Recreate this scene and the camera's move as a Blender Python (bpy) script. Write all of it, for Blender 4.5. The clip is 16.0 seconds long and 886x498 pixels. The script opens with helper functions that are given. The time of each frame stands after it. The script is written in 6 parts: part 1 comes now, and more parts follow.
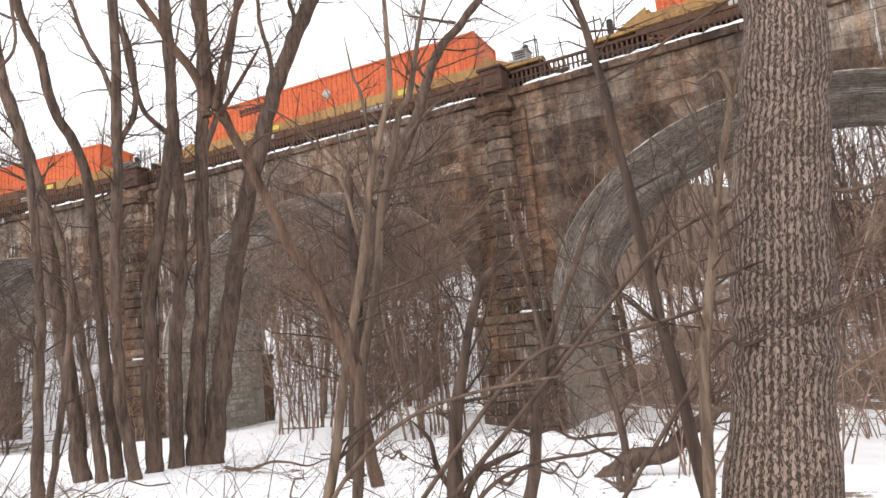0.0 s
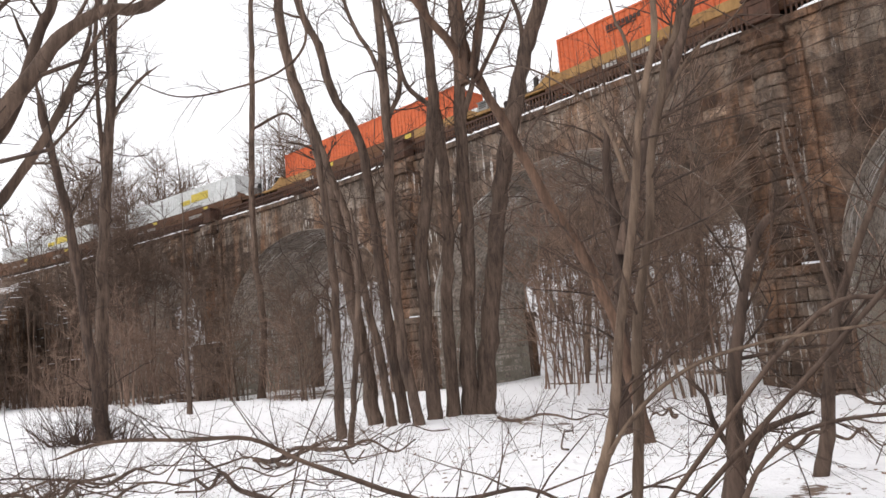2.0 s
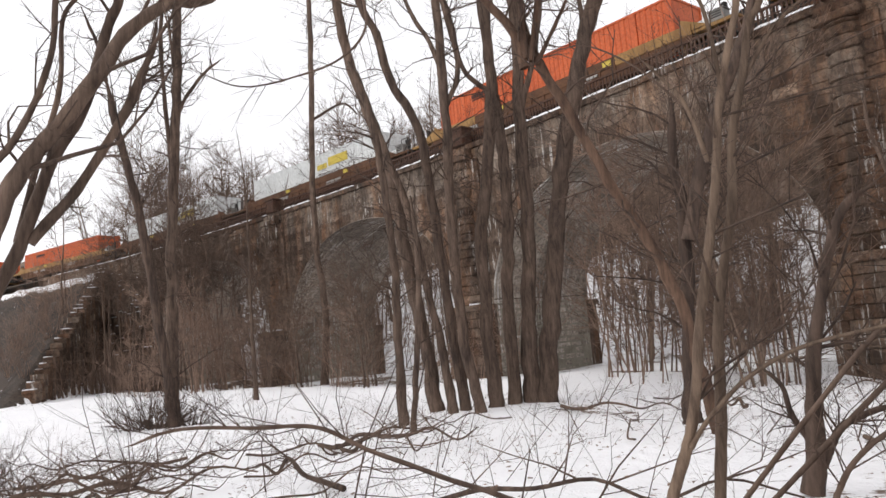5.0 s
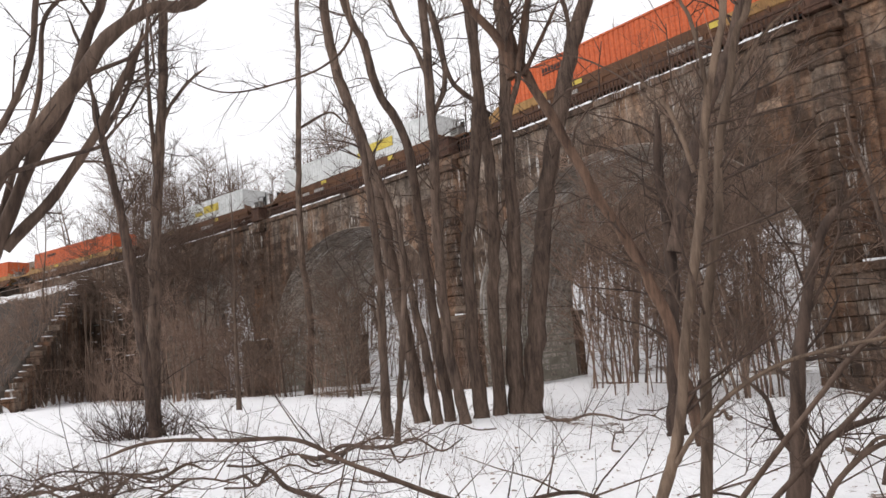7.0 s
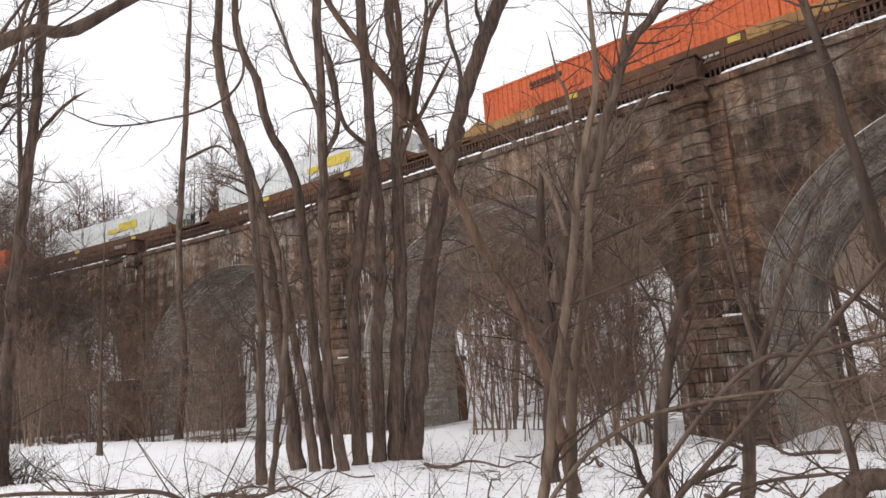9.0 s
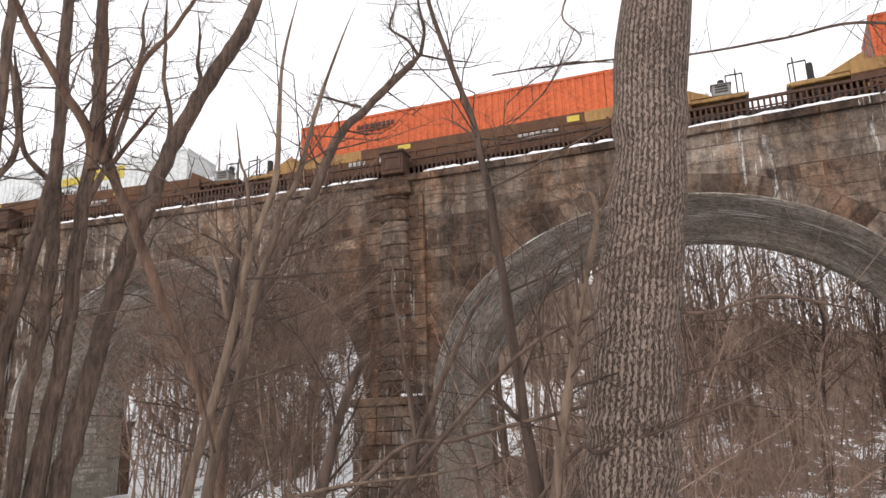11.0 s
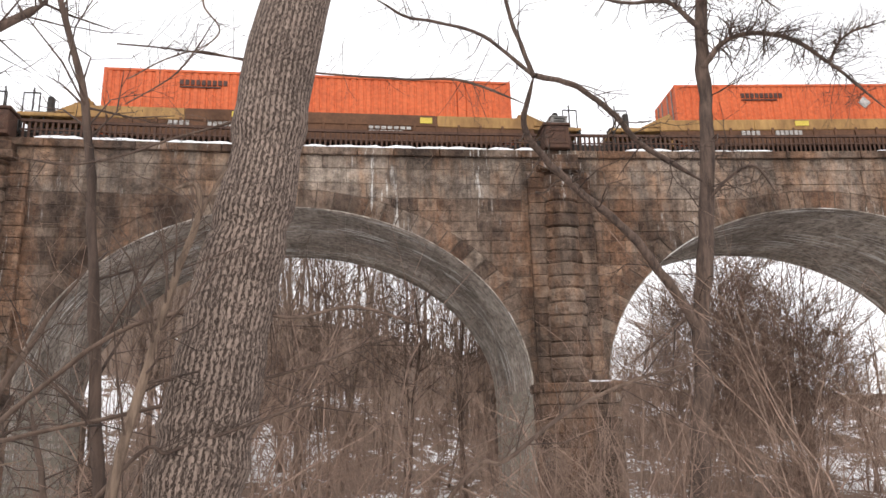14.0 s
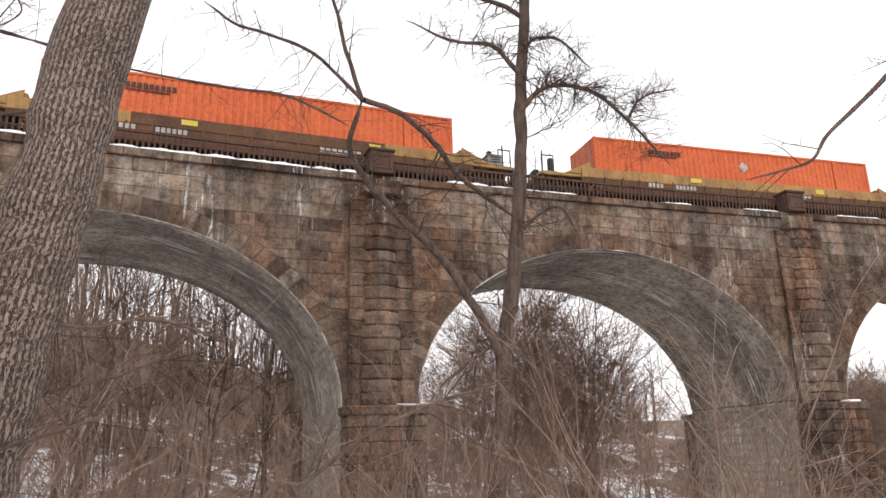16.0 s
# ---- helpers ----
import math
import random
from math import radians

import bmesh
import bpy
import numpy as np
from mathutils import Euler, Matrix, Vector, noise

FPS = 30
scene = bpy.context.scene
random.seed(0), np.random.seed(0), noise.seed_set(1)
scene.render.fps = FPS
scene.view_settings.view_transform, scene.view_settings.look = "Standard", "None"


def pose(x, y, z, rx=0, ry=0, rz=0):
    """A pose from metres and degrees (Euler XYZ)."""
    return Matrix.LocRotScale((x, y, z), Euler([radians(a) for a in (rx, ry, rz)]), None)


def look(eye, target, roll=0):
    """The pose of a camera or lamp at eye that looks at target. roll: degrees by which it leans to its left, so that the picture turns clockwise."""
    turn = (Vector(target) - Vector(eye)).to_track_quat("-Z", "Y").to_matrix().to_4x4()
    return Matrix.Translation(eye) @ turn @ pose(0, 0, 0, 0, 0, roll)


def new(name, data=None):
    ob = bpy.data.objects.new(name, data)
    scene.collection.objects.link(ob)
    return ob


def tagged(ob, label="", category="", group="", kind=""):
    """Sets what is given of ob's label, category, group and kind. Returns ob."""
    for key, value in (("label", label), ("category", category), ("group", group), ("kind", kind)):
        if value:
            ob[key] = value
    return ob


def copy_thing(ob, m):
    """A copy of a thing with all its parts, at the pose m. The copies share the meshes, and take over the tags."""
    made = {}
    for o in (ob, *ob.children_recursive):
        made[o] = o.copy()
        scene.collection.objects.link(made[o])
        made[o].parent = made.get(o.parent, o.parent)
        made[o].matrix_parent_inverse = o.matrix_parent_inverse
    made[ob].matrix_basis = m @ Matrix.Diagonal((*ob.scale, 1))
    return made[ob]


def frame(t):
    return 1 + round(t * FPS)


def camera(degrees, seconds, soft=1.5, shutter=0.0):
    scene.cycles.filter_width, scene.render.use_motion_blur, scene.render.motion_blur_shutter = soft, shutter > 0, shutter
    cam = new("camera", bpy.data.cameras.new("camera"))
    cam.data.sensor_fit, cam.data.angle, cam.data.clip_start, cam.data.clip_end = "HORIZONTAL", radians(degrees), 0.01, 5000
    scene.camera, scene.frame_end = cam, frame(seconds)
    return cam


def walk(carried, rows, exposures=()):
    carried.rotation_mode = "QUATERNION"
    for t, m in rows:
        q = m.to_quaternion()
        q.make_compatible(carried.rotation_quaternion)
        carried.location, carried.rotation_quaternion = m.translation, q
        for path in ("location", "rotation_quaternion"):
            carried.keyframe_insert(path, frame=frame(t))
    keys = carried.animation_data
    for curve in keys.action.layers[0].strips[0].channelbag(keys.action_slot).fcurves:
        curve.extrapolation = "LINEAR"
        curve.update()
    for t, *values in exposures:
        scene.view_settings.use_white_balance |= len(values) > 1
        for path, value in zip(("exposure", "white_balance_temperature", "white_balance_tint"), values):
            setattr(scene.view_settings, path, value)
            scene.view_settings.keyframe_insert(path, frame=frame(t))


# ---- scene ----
cam = camera(62.7, 16.0)
PATH = [
    (0.0, pose(-0.084, 0.083, 1.597, 99.06, 5.33, 31.23)),
    (0.5, pose(-0.103, 0.104, 1.594, 98.61, 5.44, 36.86)),
    (1.0, pose(-0.113, 0.112, 1.591, 98.12, 5.68, 42.14)),
    (1.5, pose(-0.091, 0.050, 1.570, 97.83, 5.56, 47.12)),
    (2.0, pose(-0.109, 0.018, 1.566, 97.64, 4.99, 51.48)),
    (2.5, pose(-0.161, 0.049, 1.587, 97.53, 4.69, 55.08)),
    (3.0, pose(-0.174, 0.030, 1.586, 97.31, 5.02, 56.37)),
    (3.5, pose(-0.175, 0.019, 1.570, 96.97, 5.48, 56.70)),
    (6.0, pose(-0.221, 0.055, 1.580, 97.38, 4.59, 55.58)),
    (6.5, pose(-0.226, 0.053, 1.576, 97.63, 4.59, 55.30)),
    (7.0, pose(-0.244, 0.087, 1.581, 97.75, 4.68, 55.01)),
    (7.5, pose(-0.220, 0.076, 1.575, 98.03, 4.90, 54.75)),
    (8.0, pose(-0.200, 0.070, 1.581, 98.64, 4.99, 53.54)),
    (10.5, pose(-0.057, 0.049, 1.652, 103.85, 1.82, 27.71)),
    (11.0, pose(0.044, 0.019, 1.653, 104.65, 1.88, 21.81)),
    (11.5, pose(0.117, 0.007, 1.648, 104.97, 2.19, 16.63)),
    (12.0, pose(0.198, 0.001, 1.645, 105.14, 2.26, 12.21)),
    (12.5, pose(0.257, 0.002, 1.641, 105.08, 2.41, 7.43)),
    (13.0, pose(0.318, -0.027, 1.603, 104.56, 2.51, 2.61)),
    (13.5, pose(0.321, -0.011, 1.609, 103.92, 2.16, -1.80)),
    (14.0, pose(0.230, 0.045, 1.607, 104.27, 1.64, -7.49)),
    (14.5, pose(0.155, 0.100, 1.626, 104.85, 1.48, -13.02)),
    (15.0, pose(0.163, 0.025, 1.624, 105.46, 1.43, -16.04)),
    (15.5, pose(0.206, -0.052, 1.608, 105.90, 1.37, -18.30)),
    (16.0, pose(0.245, -0.015, 1.586, 105.59, 1.58, -22.17)),
]
EXPOSURES = [(0, 0.66), (1, 0.52), (2, 0.29), (3.5, 0.13), (8, 0.11), (10.5, 0.35), (12.5, 0.55), (14, 0.57), (16, 0.42)]
walk(cam, PATH, EXPOSURES)

# ---- light: an overcast winter day ----
SUN_UP, SUN_TURN = radians(38), radians(200)
world = bpy.data.worlds.new("overcast_sky")
scene.world = world
world.use_nodes = True
wn, wl = world.node_tree.nodes, world.node_tree.links
wn.clear()
sky = wn.new("ShaderNodeTexSky")
sky.sky_type, sky.sun_disc = "NISHITA", False
sky.sun_elevation, sky.sun_rotation = SUN_UP, SUN_TURN
grey = wn.new("ShaderNodeHueSaturation")
grey.inputs["Saturation"].default_value = 0.0
cloud = wn.new("ShaderNodeMix")
cloud.data_type = "RGBA"
cloud.inputs["Factor"].default_value = 0.75
cloud.inputs["B"].default_value = (9.85, 9.75, 10.1, 1)
shell = wn.new("ShaderNodeBackground")
shell.inputs["Strength"].default_value = 0.122
world_out = wn.new("ShaderNodeOutputWorld")
wl.new(sky.outputs["Color"], grey.inputs["Color"])
wl.new(grey.outputs["Color"], cloud.inputs["A"])
wl.new(cloud.outputs["Result"], shell.inputs["Color"])
wl.new(shell.outputs["Background"], world_out.inputs["Surface"])
sun_data = bpy.data.lights.new("sun", "SUN")
sun_data.energy, sun_data.angle, sun_data.color = 0.7, radians(25), (1.0, 0.97, 0.93)
sun = new("sun", sun_data)
sun.matrix_world = look((0, 0, 60), Vector((0, 0, 60)) - Vector((math.sin(SUN_TURN) * math.cos(SUN_UP), math.cos(SUN_TURN) * math.cos(SUN_UP), math.sin(SUN_UP))))


# ---- materials ----
def material(name, rough=0.9, metal=0.0):
    m = bpy.data.materials.new(name)
    m.use_nodes = True
    b = m.node_tree.nodes["Principled BSDF"]
    b.inputs["Roughness"].default_value, b.inputs["Metallic"].default_value = rough, metal
    b.inputs["Specular IOR Level"].default_value = 0.25
    return m, m.node_tree.nodes, m.node_tree.links, b


def noise_node(nodes, links, scale, detail=4.0, rough=0.6, space="Object", stretch=None):
    co = nodes.new("ShaderNodeTexCoord")
    n = nodes.new("ShaderNodeTexNoise")
    n.inputs["Scale"].default_value, n.inputs["Detail"].default_value, n.inputs["Roughness"].default_value = scale, detail, rough
    src = co.outputs[space]
    if stretch:
        mp = nodes.new("ShaderNodeMapping")
        mp.inputs["Scale"].default_value = stretch
        links.new(src, mp.inputs["Vector"])
        src = mp.outputs["Vector"]
    links.new(src, n.inputs["Vector"])
    return n.outputs["Fac"]


def ramp(nodes, links, fac, stops):
    r = nodes.new("ShaderNodeValToRGB")
    e = r.color_ramp.elements
    while len(e) < len(stops):
        e.new(0.5)
    for el, (p, c) in zip(e, stops):
        el.position, el.color = p, (*c, 1) if len(c) == 3 else c
    links.new(fac, r.inputs["Fac"])
    return r.outputs["Color"]


def mixed(nodes, links, fac, a, b, kind="MIX"):
    m = nodes.new("ShaderNodeMix")
    m.data_type, m.blend_type = "RGBA", kind
    for sock, v in (("Factor", fac), ("A", a), ("B", b)):
        if isinstance(v, (int, float)):
            m.inputs[sock].default_value = v
        elif isinstance(v, tuple):
            m.inputs[sock].default_value = (*v, 1)
        else:
            links.new(v, m.inputs[sock])
    return m.outputs["Result"]


def bumped(nodes, links, bsdf, height, strength=0.5, distance=0.02):
    b = nodes.new("ShaderNodeBump")
    b.inputs["Strength"].default_value, b.inputs["Distance"].default_value = strength, distance
    links.new(height, b.inputs["Height"])
    links.new(b.outputs["Normal"], bsdf.inputs["Normal"])


def two_tone(name, a, b, scale=3.0, fine=40.0, rough=0.9, bump=0.4, depth=0.01, metal=0.0, stretch=None, space="Object"):
    """A worn surface: two tones in large stains, darkened and lightened by a fine grain."""
    m, n, l, p = material(name, rough, metal)
    big = ramp(n, l, noise_node(n, l, scale, 5, 0.65, space, stretch), [(0.3, a), (0.7, b)])
    small = noise_node(n, l, fine, 3, 0.6, space, stretch)
    grain = ramp(n, l, small, [(0.25, (0.72, 0.72, 0.72)), (0.75, (1.2, 1.2, 1.2))])
    l.new(mixed(n, l, 1.0, big, grain, "MULTIPLY"), p.inputs["Base Color"])
    bumped(n, l, p, small, bump, depth)
    return m


def world_noise(n, l, scale, detail=4.0, rough=0.6, stretch=(1, 1, 1)):
    g = n.new("ShaderNodeNewGeometry")
    mp = n.new("ShaderNodeMapping")
    mp.inputs["Scale"].default_value = stretch
    t = n.new("ShaderNodeTexNoise")
    t.inputs["Scale"].default_value, t.inputs["Detail"].default_value, t.inputs["Roughness"].default_value = scale, detail, rough
    l.new(g.outputs["Position"], mp.inputs["Vector"])
    l.new(mp.outputs["Vector"], t.inputs["Vector"])
    return t.outputs["Fac"]


def stone(name, by_object, pale=0.0):
    """Weathered brown-grey granite: a tone of its own for each block, rain stains down the wall, lime runs and a coarse grain."""
    m, n, l, p = material(name, 0.92)
    if by_object:
        r = n.new("ShaderNodeObjectInfo").outputs["Random"]
    else:
        r = n.new("ShaderNodeNewGeometry").outputs["Random Per Island"]
    stops = [(0.0, (0.100, 0.071, 0.055)), (0.25, (0.142, 0.102, 0.078)), (0.55, (0.160, 0.117, 0.090)), (0.8, (0.183, 0.136, 0.106)), (0.96, (0.212, 0.164, 0.130)), (1.0, (0.245, 0.194, 0.156) if by_object else (0.31, 0.258, 0.212))]
    tone = ramp(n, l, r, [(q, tuple(v + (g - v) * pale for v, g in zip(c, (0.30, 0.256, 0.216)))) for q, c in stops])
    patch = ramp(n, l, world_noise(n, l, 0.24, 6, 0.7), [(0.34, (0.46, 0.44, 0.43)), (0.46, (0.88, 0.85, 0.82)), (0.54, (1.05, 1.04, 1.03)), (0.66, (1.45, 1.43, 1.40))])
    c = mixed(n, l, 1.0, tone, patch, "MULTIPLY")
    rust = ramp(n, l, world_noise(n, l, 0.7, 5, 0.7, (1, 1, 0.3)), [(0.46, (1, 1, 1)), (0.62, (1.22, 0.90, 0.68))])
    c = mixed(n, l, 0.8, c, rust, "MULTIPLY")
    rain = ramp(n, l, world_noise(n, l, 1.0, 6, 0.7, (1.3, 1.3, 0.09)), [(0.38, (0.32, 0.31, 0.31)), (0.55, (1.06, 1.06, 1.06))])
    c = mixed(n, l, 0.7, c, rain, "MULTIPLY")
    run = ramp(n, l, world_noise(n, l, 1.0, 5, 0.7, (6.5, 6.5, 0.5)), [(0.56, (0, 0, 0)), (0.62, (0.95, 0.95, 0.95))])
    where = ramp(n, l, world_noise(n, l, 0.33, 4, 0.6, (1, 1, 0.6)), [(0.53, (0, 0, 0)), (0.62, (1, 1, 1))])
    c = mixed(n, l, mixed(n, l, 1.0, run, where, "MULTIPLY"), c, (0.60, 0.57, 0.53))
    grime = ramp(n, l, world_noise(n, l, 2.3, 6, 0.75), [(0.38, (0.42, 0.40, 0.39)), (0.5, (0.95, 0.94, 0.93)), (0.64, (1.32, 1.31, 1.28))])
    c = mixed(n, l, 0.85, c, grime, "MULTIPLY")
    fine = world_noise(n, l, 9, 6, 0.75)
    c = mixed(n, l, 1.0, c, ramp(n, l, fine, [(0.25, (0.66, 0.66, 0.66)), (0.75, (1.28, 1.28, 1.28))]), "MULTIPLY")
    l.new(c, p.inputs["Base Color"])
    rough = n.new("ShaderNodeMath")
    rough.operation = "MULTIPLY_ADD"
    rough.inputs[1].default_value = 2.2
    l.new(world_noise(n, l, 3.2, 5, 0.7), rough.inputs[0])
    l.new(fine, rough.inputs[2])
    bumped(n, l, p, rough.outputs["Value"], 1.0, 0.06)
    return m


def vault_stone():
    """Grey vault courses, streaked down the curve by white lime and dark damp."""
    m, n, l, p = material("vault_stone", 0.9)
    uv = n.new("ShaderNodeUVMap")

    def uv_noise(sx, sy, detail=4.0):
        mp = n.new("ShaderNodeMapping")
        mp.inputs["Scale"].default_value = (sx, sy, 1)
        t = n.new("ShaderNodeTexNoise")
        t.inputs["Scale"].default_value, t.inputs["Detail"].default_value = 1.0, detail
        l.new(uv.outputs["UV"], mp.inputs["Vector"])
        l.new(mp.outputs["Vector"], t.inputs["Vector"])
        return t.outputs["Fac"]
    r = n.new("ShaderNodeNewGeometry").outputs["Random Per Island"]
    tone = ramp(n, l, r, [(0.0, (0.31, 0.266, 0.225)), (0.5, (0.365, 0.316, 0.27)), (1.0, (0.42, 0.367, 0.316))])
    damp = ramp(n, l, uv_noise(0.34, 0.12, 5), [(0.42, (0.55, 0.54, 0.53)), (0.58, (1.15, 1.15, 1.15))])
    c = mixed(n, l, 0.85, tone, damp, "MULTIPLY")
    fleck = ramp(n, l, uv_noise(5.0, 4.6, 6), [(0.36, (0.45, 0.44, 0.43)), (0.54, (1.08, 1.08, 1.08))])
    c = mixed(n, l, 0.8, c, fleck, "MULTIPLY")
    broad = ramp(n, l, uv_noise(1.7, 1.1, 6), [(0.40, (0.78, 0.78, 0.78)), (0.60, (1.2, 1.19, 1.18))])
    c = mixed(n, l, 0.8, c, broad, "MULTIPLY")
    run = ramp(n, l, uv_noise(7.5, 0.5, 5), [(0.55, (0, 0, 0)), (0.60, (1, 1, 1))])
    patch = ramp(n, l, uv_noise(0.5, 0.2, 3), [(0.46, (0.03, 0.03, 0.03)), (0.60, (1, 1, 1))])
    c = mixed(n, l, mixed(n, l, 1.0, run, patch, "MULTIPLY"), c, (0.68, 0.655, 0.62))
    fine = world_noise(n, l, 10, 5, 0.7)
    c = mixed(n, l, 1.0, c, ramp(n, l, fine, [(0.25, (0.62, 0.62, 0.62)), (0.75, (1.25, 1.25, 1.25))]), "MULTIPLY")
    l.new(c, p.inputs["Base Color"])
    bumped(n, l, p, fine, 0.7, 0.04)
    return m


def snowy_ground():
    """Old snow, brown leaf litter where the woods keep it bare, and dark rubble on the bank; ragged edges between."""
    m, n, l, p = material("snowy_ground", 0.8)
    mid = world_noise(n, l, 1.4, 6, 0.7)
    fine = world_noise(n, l, 11, 5, 0.75)
    white = ramp(n, l, mid, [(0.2, (0.9, 0.895, 0.91)), (0.7, (0.97, 0.965, 0.975))])
    litter = ramp(n, l, fine, [(0.3, (0.10, 0.068, 0.05)), (0.7, (0.27, 0.19, 0.142))])
    rubble = ramp(n, l, fine, [(0.3, (0.04, 0.031, 0.025)), (0.7, (0.12, 0.09, 0.07))])
    rubble = mixed(n, l, 1.0, rubble, ramp(n, l, world_noise(n, l, 0.5, 6, 0.75), [(0.35, (0.3, 0.29, 0.28)), (0.65, (0.95, 0.92, 0.9))]), "MULTIPLY")
    flecks = ramp(n, l, world_noise(n, l, 1.1, 5, 0.7, (1, 1, 2.6)), [(0.66, (0, 0, 0)), (0.69, (1, 1, 1))])
    rubble = mixed(n, l, flecks, rubble, (0.85, 0.85, 0.87))

    def ragged(name, amount):
        """A mask given on the sheet, its edge broken up by patches and crumbs."""
        at = n.new("ShaderNodeAttribute")
        at.attribute_name = name
        a = n.new("ShaderNodeMath")
        a.operation = "MULTIPLY_ADD"
        a.inputs[1].default_value = amount
        l.new(mid, a.inputs[0])
        l.new(at.outputs["Fac"], a.inputs[2])
        b = n.new("ShaderNodeMath")
        b.operation = "MULTIPLY_ADD"
        b.inputs[1].default_value = 0.45
        l.new(fine, b.inputs[0])
        l.new(a.outputs["Value"], b.inputs[2])
        c = n.new("ShaderNodeMath")
        c.operation = "MULTIPLY"
        c.inputs[1].default_value = 0.3
        l.new(b.outputs["Value"], c.inputs[0])
        return ramp(n, l, c.outputs["Value"], [(0.15 * amount + 0.06, (0, 0, 0)), (0.15 * amount + 0.09, (1, 1, 1))])
    c = mixed(n, l, ragged("bare", 2.2), white, litter)
    c = mixed(n, l, ragged("rubble", 0.8), c, rubble)
    l.new(c, p.inputs["Base Color"])
    bumped(n, l, p, mid, 0.8, 0.2)
    return m


STONE, STONE_REST, VAULT, SNOW = stone("granite_block", True), stone("granite_courses", False), vault_stone(), snowy_ground()
PALE_STONE = stone("pale_granite_band", False, 0.42)
CLEAN_SNOW = two_tone("clean_snow", (0.8, 0.8, 0.82), (0.9, 0.9, 0.92), 3, 20, 0.7, 0.4, 0.03)
MORTAR = two_tone("old_mortar", (0.065, 0.048, 0.037), (0.13, 0.10, 0.078), 2.5, 25, 0.95, 0.5, 0.02)
IRON = two_tone("rusty_iron", (0.05, 0.029, 0.022), (0.11, 0.058, 0.039), 3, 30, 0.8, 0.3, 0.004)
POINTING = two_tone("pale_pointing", (0.20, 0.18, 0.14), (0.34, 0.31, 0.26), 1.2, 20, 0.95, 0.5, 0.02)
BALLAST = two_tone("track_ballast", (0.06, 0.052, 0.045), (0.16, 0.14, 0.12), 9, 30, 0.95, 1.0, 0.05)

# ---- the curved line of the viaduct ----
RADIUS, FOOT, START = 263.0, 26.7, -12.37
LEDGE, BAY, PIER, SPRING, RISE, DEEP = 12.52, 21.0, 2.9, 3.15, 6.95, 8.2
FACE = 0.15
HALF = (BAY - PIER) / 2


def on_line(s, back, z=0.0):
    """A place s metres along the viaduct from its middle pier, back metres behind its coping's edge."""
    a, r = (s + START) / RADIUS, RADIUS + back
    return Vector((r * math.sin(a), FOOT - RADIUS + r * math.cos(a), z))


def line_pose(s, back, z):
    p = on_line(s, back, z)
    return Matrix.Translation(p) @ Matrix.Rotation(-(s + START) / RADIUS, 4, "Z")


def along(x, y):
    """How far along the line and how far behind its edge a place on the map lies."""
    dy = y - FOOT + RADIUS
    return math.atan2(x, dy) * RADIUS - START, math.hypot(x, dy) - RADIUS


def smooth(a, b, v):
    t = min(1.0, max(0.0, (v - a) / (b - a)))
    return t * t * (3 - 2 * t)


def bank_past(s, b):
    """How far a place lies behind the wing wall's line, on the embankment."""
    return -71.5 + 1.32 * max(0.0, -b) - s if b > -17 else -1.0


def ground_z(x, y):
    s, b = along(x, y)
    d = math.hypot(x, y)
    if abs(s) > 400 or d > 420:
        return -1.5 + 18 * smooth(250, 700, d) * (0.6 + 0.4 * noise.noise((x * 0.004, y * 0.004, 3)))
    z = -0.45 * smooth(3, 20, d) - (0.35 + 0.85 * smooth(-3, 7, s)) * smooth(-9, -1.5, b)
    z += -1.7 * smooth(4, 34, s) * smooth(-24, -6, b)
    crest = np.interp(s, (-60, -20, 10, 45, 80), (31, 29, 18, 9, 6))
    z += crest * smooth(11, 70, b) * (1 + 0.22 * noise.noise((x * 0.03, y * 0.03, 2))) + 8 * smooth(85, 240, b)
    z += 8 * smooth(11, 34, b) * smooth(-38, -72, s) * (1 - smooth(20, 60, b))
    z += 0.3 * smooth(-20, -13, s) * smooth(2, -6, s) * smooth(-10, -5, b) * smooth(2, -1.5, b)
    past = bank_past(s, b)
    if past > 0:
        z = max(z, -1.0 + smooth(0, 1.2, past) * (12.7 + 0.74 * min(0.0, b)))
    z += 0.11 * noise.noise((x * 0.5, y * 0.5, 8)) * smooth(4, 9, d)
    z += 0.16 * noise.noise((x * 0.22, y * 0.22, 0)) + 0.05 * noise.noise((x * 0.9, y * 0.9, 5)) * smooth(2, 6, d)
    return z


def mesh_object(name, verts, faces, mat, parent=None, smooth_faces=False, uvs=None):
    me = bpy.data.meshes.new(name)
    me.from_pydata([tuple(v) for v in verts], [], faces)
    if uvs is not None:
        layer = me.uv_layers.new(name="UVMap")
        flat = np.array([uvs[i] for f in faces for i in f], dtype=np.float32).ravel()
        layer.data.foreach_set("uv", flat)
    if smooth_faces:
        me.polygons.foreach_set("use_smooth", [True] * len(me.polygons))
    me.materials.append(mat)
    me.update()
    ob = new(name, me)
    if parent:
        ob.parent = parent
    return ob


def part(name, bm, mat, parent, label=""):
    me = bpy.data.meshes.new(name)
    bm.to_mesh(me)
    bm.free()
    me.materials.append(mat)
    ob = new(name, me)
    ob.parent = parent
    return tagged(ob, label)


def box(bm, x0, x1, y0, y1, z0, z1, bevel=0.0):
    r = bmesh.ops.create_cube(bm, size=1, matrix=Matrix.Translation(((x0 + x1) / 2, (y0 + y1) / 2, (z0 + z1) / 2)) @ Matrix.Diagonal((x1 - x0, y1 - y0, z1 - z0, 1)))
    if bevel:
        es = list({e for v in r["verts"] for e in v.link_edges})
        bmesh.ops.bevel(bm, geom=es, offset=bevel, segments=1, affect="EDGES", profile=0.5)
    return bm


